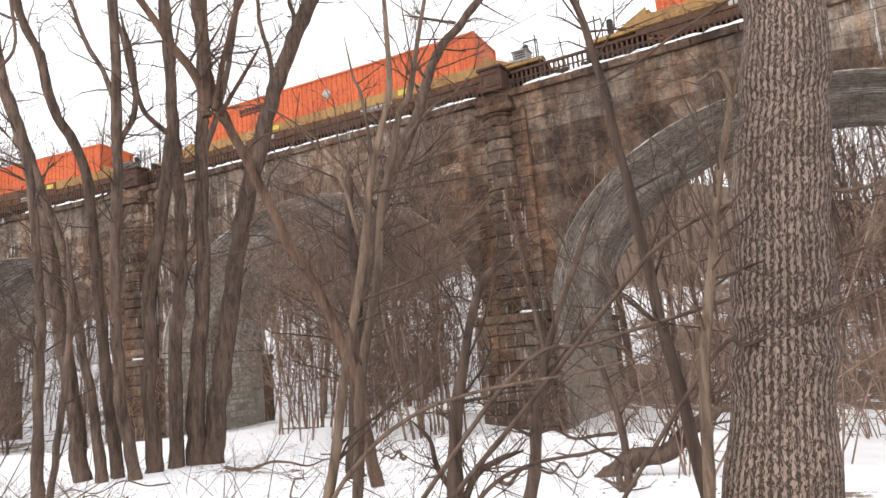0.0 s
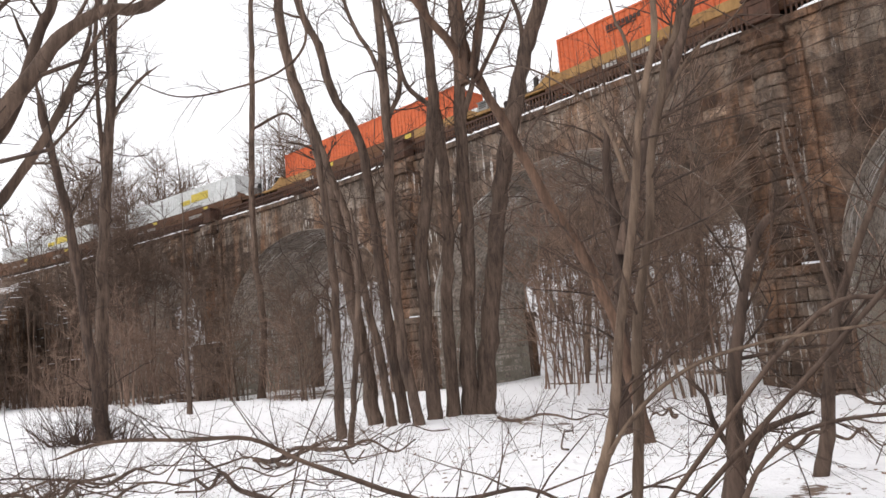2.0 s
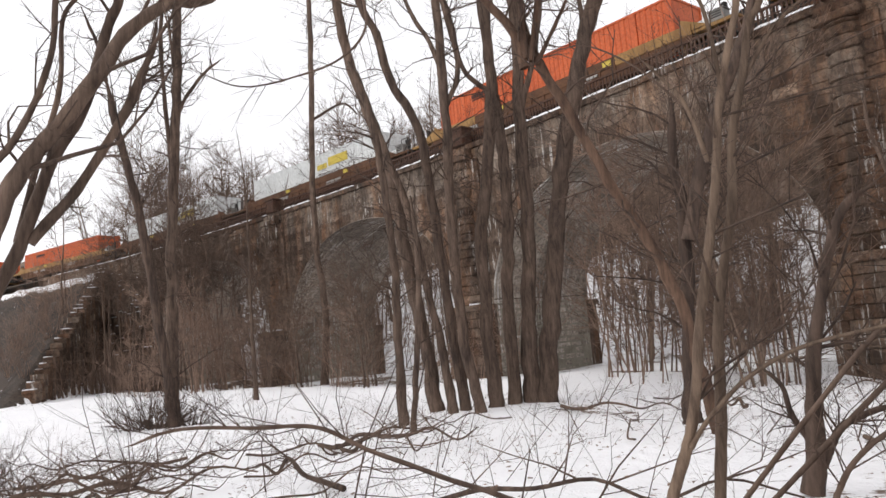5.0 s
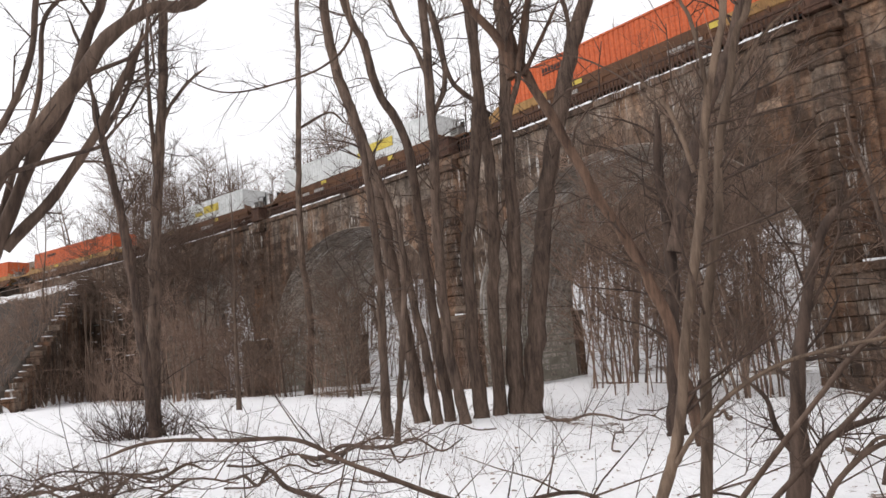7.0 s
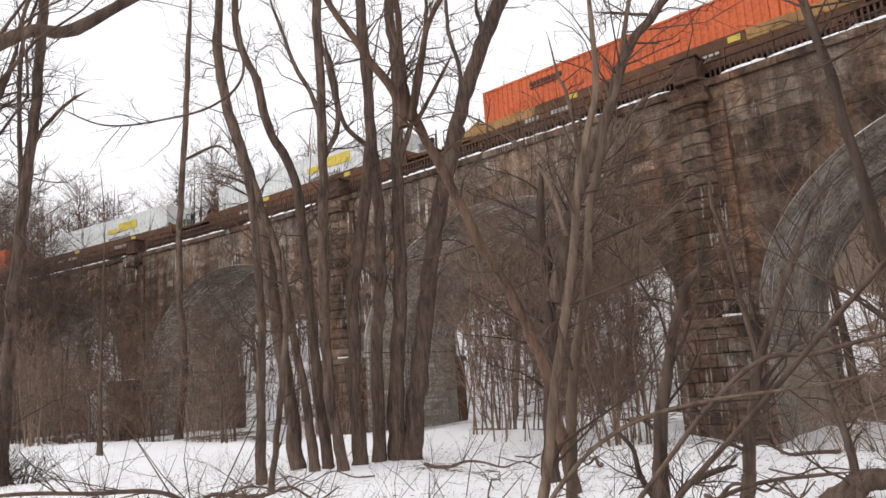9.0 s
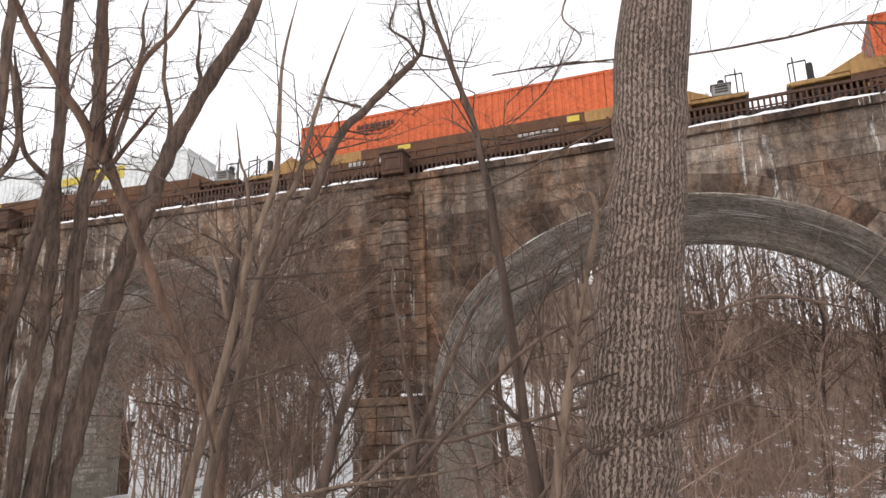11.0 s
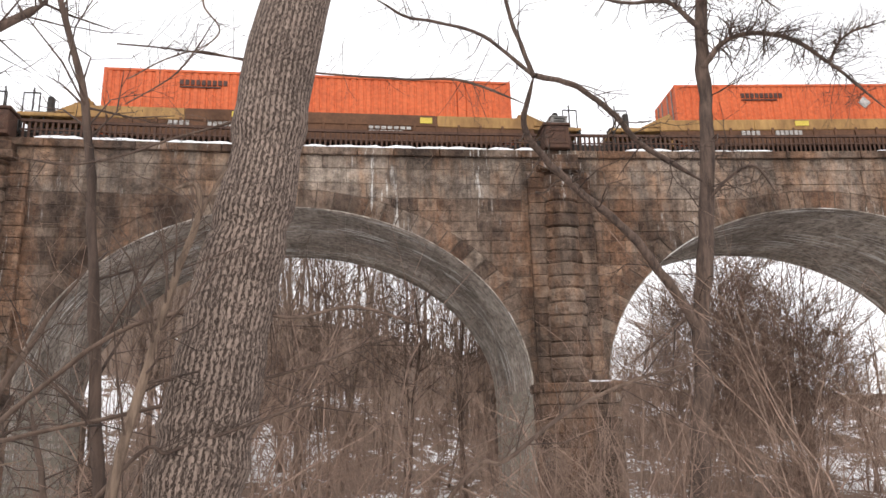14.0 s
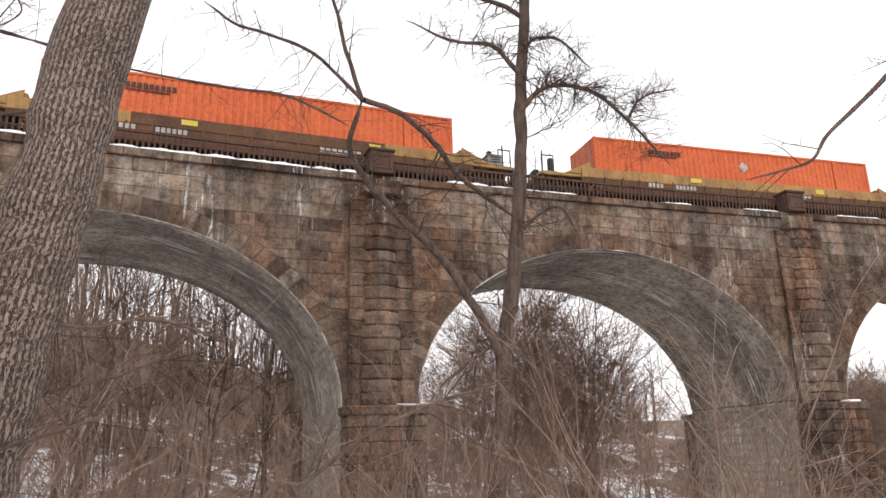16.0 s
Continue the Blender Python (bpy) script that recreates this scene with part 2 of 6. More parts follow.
def boxed(x0, x1, y0, y1, z0, z1, bevel=0.0):
    return box(bmesh.new(), x0, x1, y0, y1, z0, z1, bevel)


# ---- ground ----
def ground():
    """One sheet: fine near the camera, coarser towards the horizon."""
    def axis(fine, far):
        v, step = [0.0], fine
        while v[-1] < far:
            v.append(v[-1] + step)
            if v[-1] > 64:
                step *= 1.13
        return [-a for a in v[:0:-1]] + v
    xs, ys = axis(0.7, 2500), axis(0.7, 2500)
    verts = [(x - 12, y + 14, ground_z(x - 12, y + 14)) for y in ys for x in xs]
    w = len(xs)
    faces = [(j * w + i, j * w + i + 1, (j + 1) * w + i + 1, (j + 1) * w + i) for j in range(len(ys) - 1) for i in range(w - 1)]
    ob = mesh_object("ground", verts, faces, SNOW, None, True)
    bare, rubble = [], []
    for x, y, z in verts:
        s, b = along(x, y)
        k = noise.noise((x * 0.12, y * 0.12, 7)) + 0.5 * noise.noise((x * 0.5, y * 0.5, 9))
        if b > 8.5:
            edge = 0.4 - 0.6 * smooth(-10, 6, s) - 1.1 * smooth(7 - 5.5 * smooth(-12, 8, s), 14 - 3 * smooth(-12, 8, s), z)
        elif b > -2.2:
            edge = 0.25
        else:
            edge = 0.95 - 0.85 * smooth(2, 14, s)
        bank = smooth(-0.5, 0.8, bank_past(s, b))
        bare.append(k - edge + bank - 1.2 * bank * smooth(9.5, 11.5, z))
        rubble.append(1.4 * bank - 0.7 + 0.6 * k - 1.2 * smooth(9.5, 11.5, z))
    for name, values in (("bare", bare), ("rubble", rubble)):
        ob.data.attributes.new(name, "FLOAT", "POINT").data.foreach_set("value", values)
    tagged(ob, "trampled old snow with leaf litter showing through", "ground", "", "structure")


ground()


# ---- the viaduct ----
def arch_at(bay, th, grow=0.0):
    """A point of a bay's elliptical arch: th from 0 at the right springing to pi at the left."""
    return (bay + 0.5) * BAY + (HALF + grow) * math.cos(th), SPRING + (RISE + grow) * math.sin(th)


def viaduct():
    thing = tagged(new("viaduct"), "long curved brown granite railway viaduct with elliptical arches", "viaduct", "", "structure")
    bays = range(-3, 5)
    left, right = -3 * BAY - 22.0, 5 * BAY + 20
    top, foot, n = LEDGE - 0.3, -6.0, 40
    verts, faces = [], []

    def quad(*pts):
        k = len(verts)
        verts.extend(on_line(s, b, z) for s, b, z in pts)
        faces.append(tuple(range(k, k + len(pts))))
    for b, flip in ((FACE, 1), (DEEP, -1)):
        for bay in bays:
            ring = [arch_at(bay, math.pi * i / n) for i in range(n + 1)]
            for (s0, z0), (s1, z1) in zip(ring, ring[1:]):
                pts = [(s1, b, z1), (s0, b, z0), (s0, b, top), (s1, b, top)]
                quad(*pts[::flip])
        spans = [(bay * BAY - PIER / 2, bay * BAY + PIER / 2) for bay in range(-2, 5)]
        spans += [(left, -3 * BAY + PIER / 2), (5 * BAY - PIER / 2, right)]
        for s0, s1 in spans:
            k = max(1, int((s1 - s0) / 3.5))
            for i in range(k):
                a, c = s0 + (s1 - s0) * i / k, s0 + (s1 - s0) * (i + 1) / k
                pts = [(a, b, foot), (c, b, foot), (c, b, top), (a, b, top)]
                quad(*pts[::flip])
    for s, flip in ((left, 1), (right, -1)):
        pts = [(s, DEEP, foot), (s, FACE, foot), (s, FACE, top), (s, DEEP, top)]
        quad(*pts[::flip])
    mesh_object("wall_core", verts, faces, MORTAR, thing)
    # vault backing with the inner faces of the piers
    verts, faces = [], []
    for bay in bays:
        ring = [((bay + 1) * BAY - PIER / 2, foot)] + [arch_at(bay, math.pi * i / n) for i in range(n + 1)] + [(bay * BAY + PIER / 2, foot)]
        for (s0, z0), (s1, z1) in zip(ring, ring[1:]):
            quad((s0, FACE, z0), (s0, DEEP, z0), (s1, DEEP, z1), (s1, FACE, z1))
    mesh_object("vault_core", verts, faces, MORTAR, thing)
    for bay in bays:
        for e in (-1, 1):
            verts, faces = [], []
            s = (bay + 0.5) * BAY + e * (HALF - 0.012)
            quad((s, FACE + 0.02, -3), (s, DEEP - 0.02, -3), (s, DEEP - 0.02, SPRING + 0.4), (s, FACE + 0.02, SPRING + 0.4))
            mesh_object("pier_lining", verts, faces if e > 0 else [f[::-1] for f in faces], POINTING, thing)
    return thing


VIADUCT = viaduct()


def stone_lump(pts, proud, inset):
    """A block from the outline pts (s, z) on the wall's face: its face stands proud, its rim slopes back into the joint."""
    cs, cz = sum(p[0] for p in pts) / len(pts), sum(p[1] for p in pts) / len(pts)
    outer = [on_line(s, FACE + 0.002, z) for s, z in pts]
    inner = [on_line(s + (cs - s) * inset, FACE - proud, z + (cz - z) * inset * 1.4) for s, z in pts]
    k = len(pts)
    faces = [tuple(range(k, 2 * k))] + [(i, (i + 1) % k, k + (i + 1) % k, k + i) for i in range(k)]
    return outer + inner, faces


def clipped(poly, cx, cz, a, b):
    """The part of a block outside the ellipse round (cx, cz), cut along the tangent nearest to the block."""
    ms, mz = sum(p[0] for p in poly) / len(poly), sum(p[1] for p in poly) / len(poly)
    if mz < cz - 0.2:
        return poly
    th = math.atan2((mz - cz) / b, (ms - cx) / a)
    ex, ez = cx + a * math.cos(th), cz + b * math.sin(th)
    nx, nz = math.cos(th) / a, math.sin(th) / b
    out = []
    for p, q in zip(poly, poly[1:] + poly[:1]):
        dp, dq = ((p[0] - ex) * nx + (p[1] - ez) * nz), ((q[0] - ex) * nx + (q[1] - ez) * nz)
        if dp >= 0:
            out.append(p)
        if dp * dq < 0:
            t = dp / (dp - dq)
            out.append((p[0] + (q[0] - p[0]) * t, p[1] + (q[1] - p[1]) * t))
    return out if len(out) > 2 else None


RING = 0.72


def wall_blocks():
    """The ashlar of the front: blocks course by course, and a ring of voussoirs over each arch."""
    rnd = random.Random(4)
    near, rest, band = [], [], []
    z = -2.4
    while z < LEDGE - 0.35:
        high = z > 10.4
        h = min(rnd.choice((0.42, 0.6, 0.6)) if high else rnd.choice((0.36, 0.42, 0.42, 0.5)), LEDGE - 0.3 - z)
        if LEDGE - 0.3 - (z + h) < 0.2:
            h = LEDGE - 0.3 - z
        s = -84.0 + rnd.random()
        while s < 78:
            w = rnd.uniform(0.8, 1.9) if high else rnd.uniform(0.55, 1.35)
            g = 0.005
            poly = [(s + g, z + g), (s + w - g, z + g), (s + w - g, z + h - g), (s + g, z + h - g)]
            bay = math.floor((s + w / 2) / BAY)
            if -3 <= bay < 5:
                cx = (bay + 0.5) * BAY
                if z + h / 2 < SPRING:
                    lo, hi = cx - HALF, cx + HALF
                    if s + w / 2 > lo and s + w / 2 < hi:
                        if s < lo - 0.25:
                            poly = [(min(p[0], lo), p[1]) for p in poly]
                        elif s + w > hi + 0.25:
                            poly = [(max(p[0], hi), p[1]) for p in poly]
                        else:
                            poly = None
                    elif s < lo < s + w:
                        poly = [(min(p[0], lo), p[1]) for p in poly]
                    elif s < hi < s + w:
                        poly = [(max(p[0], hi), p[1]) for p in poly]
                else:
                    poly = clipped(poly, cx, SPRING, HALF + RING, RISE + RING)
            if poly:
                lump = stone_lump(poly, rnd.uniform(0.012, 0.05) if s > 20 else rnd.uniform(0.008, 0.034), rnd.uniform(0.03, 0.06))
                if 9.6 > z > 6.5 and 13 < s < 37 or (10.4 >= z >= 9.6 and 2 < s < 34):
                    near.append(lump)
                elif high:
                    band.append(lump)
                else:
                    rest.append(lump)
            s += w
        z += h
    for bay in range(-3, 5):
        count = 45
        for i in range(count):
            a, b = math.pi * i / count + 0.002, math.pi * (i + 1) / count - 0.002
            m = (a + b) / 2
            pts = [arch_at(bay, a), arch_at(bay, m), arch_at(bay, b), arch_at(bay, b, RING), arch_at(bay, m, RING), arch_at(bay, a, RING)]
            lump = stone_lump(pts, rnd.uniform(0.015, 0.04), 0.03)
            if bay in (0, 1):
                mesh_object("voussoir", lump[0], lump[1], STONE, VIADUCT)
            else:
                rest.append(lump)
    for i, (v, f) in enumerate(near):
        if i % max(1, round(len(near) / 300 + 0.499)) == 0:
            mesh_object("stone_block", v, f, STONE, VIADUCT)
        else:
            rest.append((v, f))
    for name, lumps, mat in (("stone_courses", rest, STONE_REST), ("upper_courses", band, PALE_STONE)):
        verts, faces = [], []
        for v, f in lumps:
            k = len(verts)
            verts.extend(v)
            faces.extend(tuple(k + i for i in q) for q in f)
        tagged(mesh_object(name, verts, faces, mat, VIADUCT), kind="stuff")


def vault_blocks():
    """Courses of the vaults and of the piers' inner faces, laid along the passage."""
    rnd = random.Random(9)
    verts, faces, uvs = [], [], []
    for bay in range(-3, 4):
        ring, n = [], 200
        pts = [((bay + 1) * BAY - PIER / 2, -2.6 + 0.1 * i) for i in range(int((SPRING + 2.6) / 0.1))]
        pts += [arch_at(bay, math.pi * i / n) for i in range(n + 1)]
        pts += [(bay * BAY + PIER / 2, SPRING - 0.1 * i) for i in range(1, int((SPRING + 2.6) / 0.1))]
        length = [0.0]
        for p, q in zip(pts, pts[1:]):
            length.append(length[-1] + math.dist(p, q))

        def point(v):
            return np.interp(v, length, [p[0] for p in pts]), np.interp(v, length, [p[1] for p in pts])
        cx, cz = (bay + 0.5) * BAY, SPRING
        v = 0.0
        while v < length[-1] - 0.2:
            h = rnd.uniform(0.3, 0.42)
            v1 = min(v + h, length[-1])
            edge = 0.055 if point(v1)[1] < SPRING + 0.3 else 0.0
            (sa, za), (sb, zb) = point(v + edge), point(v1 - edge)
            dn = math.hypot(sb - sa, zb - za) or 1
            ns, nz = -(zb - za) / dn, (sb - sa) / dn
            u = FACE - 0.03
            while u < DEEP:
                w = rnd.uniform(0.5, 1.2)
                u1 = min(u + w, DEEP + 0.03)
                p = rnd.uniform(0.02, 0.032)
                low = max(za, zb) < SPRING + 0.3
                k, g = len(verts), 0.055 if low else -0.002
                if low:
                    p = 0.022
                    if rnd.random() < 0.25:
                        u = u1
                        continue
                for (s, z, uu, vv) in ((sa, za, u + g, v), (sb, zb, u + g, v1), (sb, zb, u1 - g, v1), (sa, za, u1 - g, v)):
                    verts.append(on_line(s - ns * 0.01, uu, z - nz * 0.01))
                    uvs.append((uu + 31 * bay, vv))
                for (s, z, uu, vv) in ((sa, za, u + g + 0.003, v), (sb, zb, u + g + 0.003, v1), (sb, zb, u1 - g - 0.003, v1), (sa, za, u1 - g - 0.003, v)):
                    f = 0.01 if vv == v else -0.01
                    verts.append(on_line(s + ns * p + (sb - sa) * f, uu, z + nz * p + (zb - za) * f))
                    uvs.append((uu + 31 * bay, vv))
                faces.append((k + 4, k + 5, k + 6, k + 7))
                for i in range(4):
                    j = (i + 1) % 4
                    faces.append((k + i, k + j, k + 4 + j, k + 4 + i))
                u = u1
            v = v1
    tagged(mesh_object("vault_courses", verts, faces, VAULT, VIADUCT, False, uvs), kind="stuff")


def half_column(i):
    """A tapering engaged column on a pier, in drums, with its shelf, base and pedestal."""
    rnd = random.Random(70 + i)
    m = line_pose(i * BAY, FACE, 0)
    z, top = SPRING + 0.15, LEDGE - 0.95
    while z < top - 0.1:
        h = min(rnd.uniform(0.42, 0.6), top - z)
        bm = bmesh.new()
        rings, lump = [], rnd.uniform(-0.03, 0.04)
        for zz, shrink in ((z + 0.005, 0.09), (z + 0.07, 0.015), (z + h / 2, 0.0), (z + h - 0.07, 0.015), (z + h - 0.005, 0.09)):
            r = 0.90 - 0.22 * (zz - SPRING) / (top - SPRING) - shrink + rnd.uniform(-0.02, 0.02) + lump
            rings.append([bm.verts.new((r * math.cos(a), -0.8 * r * math.sin(a) + rnd.uniform(-0.025, 0.025), zz)) for a in np.linspace(0, math.pi, 13)])
        for a, b in zip(rings, rings[1:]):
            for k in range(12):
                bm.faces.new((a[k], b[k], b[k + 1], a[k + 1]))
        bm.faces.new(rings[-1][::-1])
        bm.faces.new(rings[0])
        bmesh.ops.recalc_face_normals(bm, faces=bm.faces)
        part("column_drum", bm, STONE, VIADUCT).matrix_local = m
        z += h
    z = SPRING + 0.12
    while z < top - 0.05:
        h = min(rnd.uniform(0.42, 0.6), top - z)
        cut = rnd.uniform(-0.4, 0.4)
        for x0, x1 in ((-1.28, cut), (cut, 1.28)):
            part("pilaster_block", boxed(x0 + 0.008, x1 - 0.008, -0.2 - rnd.uniform(0, 0.03), 0.08, z + 0.008, z + h - 0.008, 0.02), STONE, VIADUCT).matrix_local = m
        z += h
    part("capital", boxed(-0.85, 0.85, -0.62, 0.1, top, top + 0.3, 0.04), STONE, VIADUCT).matrix_local = m
    part("capital", boxed(-0.75, 0.75, -0.55, 0.1, top + 0.3, LEDGE - 0.3, 0.03), STONE, VIADUCT).matrix_local = m
    ped = part("pedestal", boxed(-0.5, 0.5, -0.44, 0.4, LEDGE + 0.02, LEDGE + 0.96, 0.03), IRON, VIADUCT, "brown iron railing pedestal")
    ped.matrix_local = m
    part("pedestal_cap", boxed(-0.57, 0.57, -0.51, 0.47, LEDGE + 0.96, LEDGE + 1.08, 0.03), IRON, VIADUCT).matrix_local = m
    for x0, x1, z0, z1 in ((-0.42, -0.33, 0.2, 0.82), (0.33, 0.42, 0.2, 0.82), (-0.33, 0.33, 0.73, 0.82), (-0.33, 0.33, 0.2, 0.29)):
        part("pedestal_moulding", boxed(x0, x1, -0.475, -0.43, LEDGE + z0, LEDGE + z1, 0.008), IRON, VIADUCT).matrix_local = m
    # base below the column, in courses, with a weathered shelf
    z = -3.0
    while z < SPRING - 0.3:
        h = min(0.5, SPRING - 0.22 - z)
        s = -1.5
        while s < 1.45:
            w = min(rnd.uniform(0.6, 1.1), 1.5 - s)
            if 1.5 - s - w < 0.3:
                w = 1.5 - s
            d = rnd.uniform(0, 0.04)
            part("base_block", boxed(s + 0.01, s + w - 0.01, -1.05 - d, 0.1, z + 0.01, z + h - 0.01, 0.03), STONE, VIADUCT).matrix_local = m
            s += w
        z += h
    part("base_shelf", boxed(-1.6, 1.6, -1.15, 0.1, SPRING - 0.22, SPRING + 0.12, 0.06), STONE, VIADUCT).matrix_local = m
    bm = boxed(0.45, 1.2, -1.05, -0.55, SPRING + 0.11, SPRING + 0.2, 0.04)
    for v in bm.verts:
        v.co.z += rnd.uniform(-0.03, 0.03)
    cap = tagged(new("snow_patch", bpy.data.meshes.new("snow_patch")), "small heap of snow lying on a pier's stone shelf", "snow", "snow on the pier shelves")
    bm.to_mesh(cap.data)
    bm.free()
    cap.data.materials.append(CLEAN_SNOW)
    cap.matrix_world = m


def rear_base(i):
    m = line_pose(i * BAY, DEEP, 0)
    part("base_block", boxed(-1.5, 1.5, -0.1, 1.0, -3, SPRING - 0.2, 0.06), STONE, VIADUCT).matrix_local = m
    part("base_shelf", boxed(-1.6, 1.6, -0.1, 1.1, SPRING - 0.2, SPRING + 0.1, 0.06), STONE, VIADUCT).matrix_local = m


def coping():
    """Coping slabs, the snow lying along them and the low iron railing."""
    rnd = random.Random(12)
    s = -85.0
    while s < 80:
        w = rnd.uniform(1.4, 1.9)
        slab = part("coping_slab", boxed(-w / 2 + 0.01, w / 2 - 0.01, -0.18, 0.5, -0.3, 0, 0.02), STONE, VIADUCT)
        slab.matrix_local = line_pose(s + w / 2, FACE, LEDGE)
        s += w
    s = -84.0
    while s < 76:
        near_pier = abs((s + BAY / 2) % BAY - BAY / 2) < 0.95
        w = rnd.uniform(0.5, 3.2)
        edge = (math.floor(s / BAY) + 1) * BAY - 0.8
        w = min(w, max(0.2, edge - s)) if s < edge else w
        if not near_pier and rnd.random() < (0.93 if s < 30 else 0.55):
            bm = bmesh.new()
            n = max(2, int(w / 0.25))
            rows = []
            for i in range(n + 1):
                x = -w / 2 + w * i / n
                h = (rnd.uniform(0.06, 0.12) if s < 25 else rnd.uniform(0.03, 0.07)) * (1 if 0 < i < n else 0.4)
                rows.append([bm.verts.new(c) for c in ((x, -0.17, 0), (x, -0.15 + rnd.uniform(-0.02, 0.02), h), (x, 0.1, h + 0.02), (x, 0.3, 0))])
            for a, b in zip(rows, rows[1:]):
                for k in range(3):
                    bm.faces.new((a[k], b[k], b[k + 1], a[k + 1]))
            bm.faces.new(rows[0])
            bm.faces.new(rows[-1][::-1])
            bmesh.ops.recalc_face_normals(bm, faces=bm.faces)
            strip = tagged(new("snow_strip", bpy.data.meshes.new("snow_strip")), "thin strip of snow along the stone coping", "snow", "snow strips on the coping")
            bm.to_mesh(strip.data)
            bm.free()
            strip.data.materials.append(CLEAN_SNOW)
            strip.matrix_world = line_pose(s + w / 2, FACE, LEDGE + 0.004)
        s += w + (rnd.uniform(0.0, 0.1) if s < 26 else rnd.uniform(0.05, 0.6))


def railing(bay):
    """The iron railing between two pedestals."""
    thing = tagged(new("railing"), "low rusty iron railing along the coping", "railing", "railings between the pedestals")
    thing.matrix_world = line_pose((bay + 0.5) * BAY, 0.45, LEDGE)
    half, n = BAY / 2 - 0.65, 8

    def local(x, y, z):
        c = on_line((bay + 0.5) * BAY + x, 0.45 + y, LEDGE + z)
        return thing.matrix_world.inverted() @ c
    for z0, z1, d in ((0.06, 0.16, 0.05), (0.48, 0.53, 0.03), (0.80, 0.90, 0.06)):
        verts, faces = [], []
        for i in range(n + 1):
            x = -half + 2 * half * i / n
            verts += [local(x, -d, z0), local(x, d, z0), local(x, d, z1), local(x, -d, z1)]
        for i in range(n):
            for k in range(4):
                faces.append((4 * i + k, 4 * i + 4 + k, 4 * i + 4 + (k + 1) % 4, 4 * i + (k + 1) % 4))
        mesh_object("rail", verts, faces, IRON, thing)
    bm = boxed(-0.04, 0.04, -0.02, 0.02, 0.15, 0.81)
    me = bpy.data.meshes.new("baluster")
    bm.to_mesh(me)
    bm.free()
    me.materials.append(IRON)
    count = int(2 * half / 0.2)
    for i in range(count):
        ob = new("baluster", me)
        ob.parent = thing
        ob.location = local(-half + 2 * half * (i + 0.5) / count, 0, 0)


def deck():
    """Ballast between the parapets, with sleepers hidden in it and the rails of two tracks."""
    verts, faces = [], []
    n = 60
    prof = [(FACE + 0.5, LEDGE - 0.05), (FACE + 0.9, LEDGE + 0.12), (4.2, LEDGE + 0.2), (DEEP - 0.8, LEDGE + 0.12), (DEEP - 0.3, LEDGE - 0.05), (DEEP - 0.2, LEDGE - 0.6)]
    for i in range(n + 1):
        s = -150 + 300 * i / n
        verts += [on_line(s, b, z) for b, z in prof]
    k = len(prof)
    for i in range(n):
        for j in range(k - 1):
            faces.append((i * k + j, (i + 1) * k + j, (i + 1) * k + j + 1, i * k + j + 1))
    tagged(mesh_object("track_bed", verts, faces, BALLAST), "grey stone ballast of the railway track", "track bed", "", "structure")
    for b in (1.585, 3.02):
        verts, faces = [], []
        for i in range(121):
            s = -150 + 300 * i / 120
            verts += [on_line(s, b + x, LEDGE + z) for x, z in ((-0.04, 0.18), (-0.04, 0.3), (0.04, 0.3), (0.04, 0.18))]
        for i in range(120):
            for j in range(4):
                faces.append((4 * i + j, 4 * i + 4 + j, 4 * i + 4 + (j + 1) % 4, 4 * i + (j + 1) % 4))
        tagged(mesh_object("track_rail", verts, faces, IRON), "worn steel rail of the track", "rail", "", "structure")


deck()


# ---- the train ----
RAIL = LEDGE + 0.3
TRACK = 2.3
ORANGE = two_tone("orange_container_paint", (0.46, 0.088, 0.028), (0.60, 0.135, 0.045), 0.45, 7, 0.55, 0.05, 0.002)
WHITE = two_tone("dirty_white_paint", (0.56, 0.57, 0.56), (0.72, 0.73, 0.72), 0.7, 9, 0.55, 0.05, 0.002)
YELLOW = two_tone("grimy_yellow_paint", (0.20, 0.105, 0.042), (0.40, 0.235, 0.085), 0.9, 6, 0.7, 0.2, 0.004, stretch=(1, 1, 0.3))
RUST = two_tone("rust_brown_steel", (0.075, 0.038, 0.022), (0.15, 0.075, 0.042), 0.9, 8, 0.85, 0.3, 0.004)
BLACK = two_tone("grimy_black_steel", (0.018, 0.016, 0.015), (0.045, 0.04, 0.036), 3, 15, 0.7, 0.3, 0.004)
STEEL = two_tone("dull_grey_steel", (0.17, 0.16, 0.15), (0.29, 0.275, 0.255), 3, 20, 0.5, 0.2, 0.003, 0.4)
MARK_DARK = two_tone("dark_lettering_paint", (0.05, 0.025, 0.02), (0.08, 0.04, 0.03), 4, 30, 0.6, 0.05, 0.001)
MARK_WHITE = two_tone("white_lettering_paint", (0.24, 0.22, 0.2), (0.5, 0.47, 0.44), 4, 30, 0.6, 0.05, 0.001)
MARK_YELLOW = two_tone("yellow_lettering_paint", (0.5, 0.38, 0.06), (0.62, 0.48, 0.09), 4, 30, 0.6, 0.05, 0.001)

L, W, TALL = 16.45, 2.59, 2.9


def corrugated(length, z0, z1, y, side):
    """A side wall pressed into shallow vertical ribs; side is -1 or 1, the way that it faces."""
    bm = bmesh.new()
    x, xs = -length / 2, []
    while x < length / 2 - 0.3:
        xs += [(x, 0.0), (x + 0.16, 0.0), (x + 0.2, -0.036), (x + 0.26, -0.036)]
        x += 0.3
    xs.append((length / 2, 0.0))
    low = [bm.verts.new((px, y + side * d, z0)) for px, d in xs]
    high = [bm.verts.new((px, y + side * d, z1)) for px, d in xs]
    for i in range(len(xs) - 1):
        f = (low[i], low[i + 1], high[i + 1], high[i])
        bm.faces.new(f if side < 0 else f[::-1])
    return bm


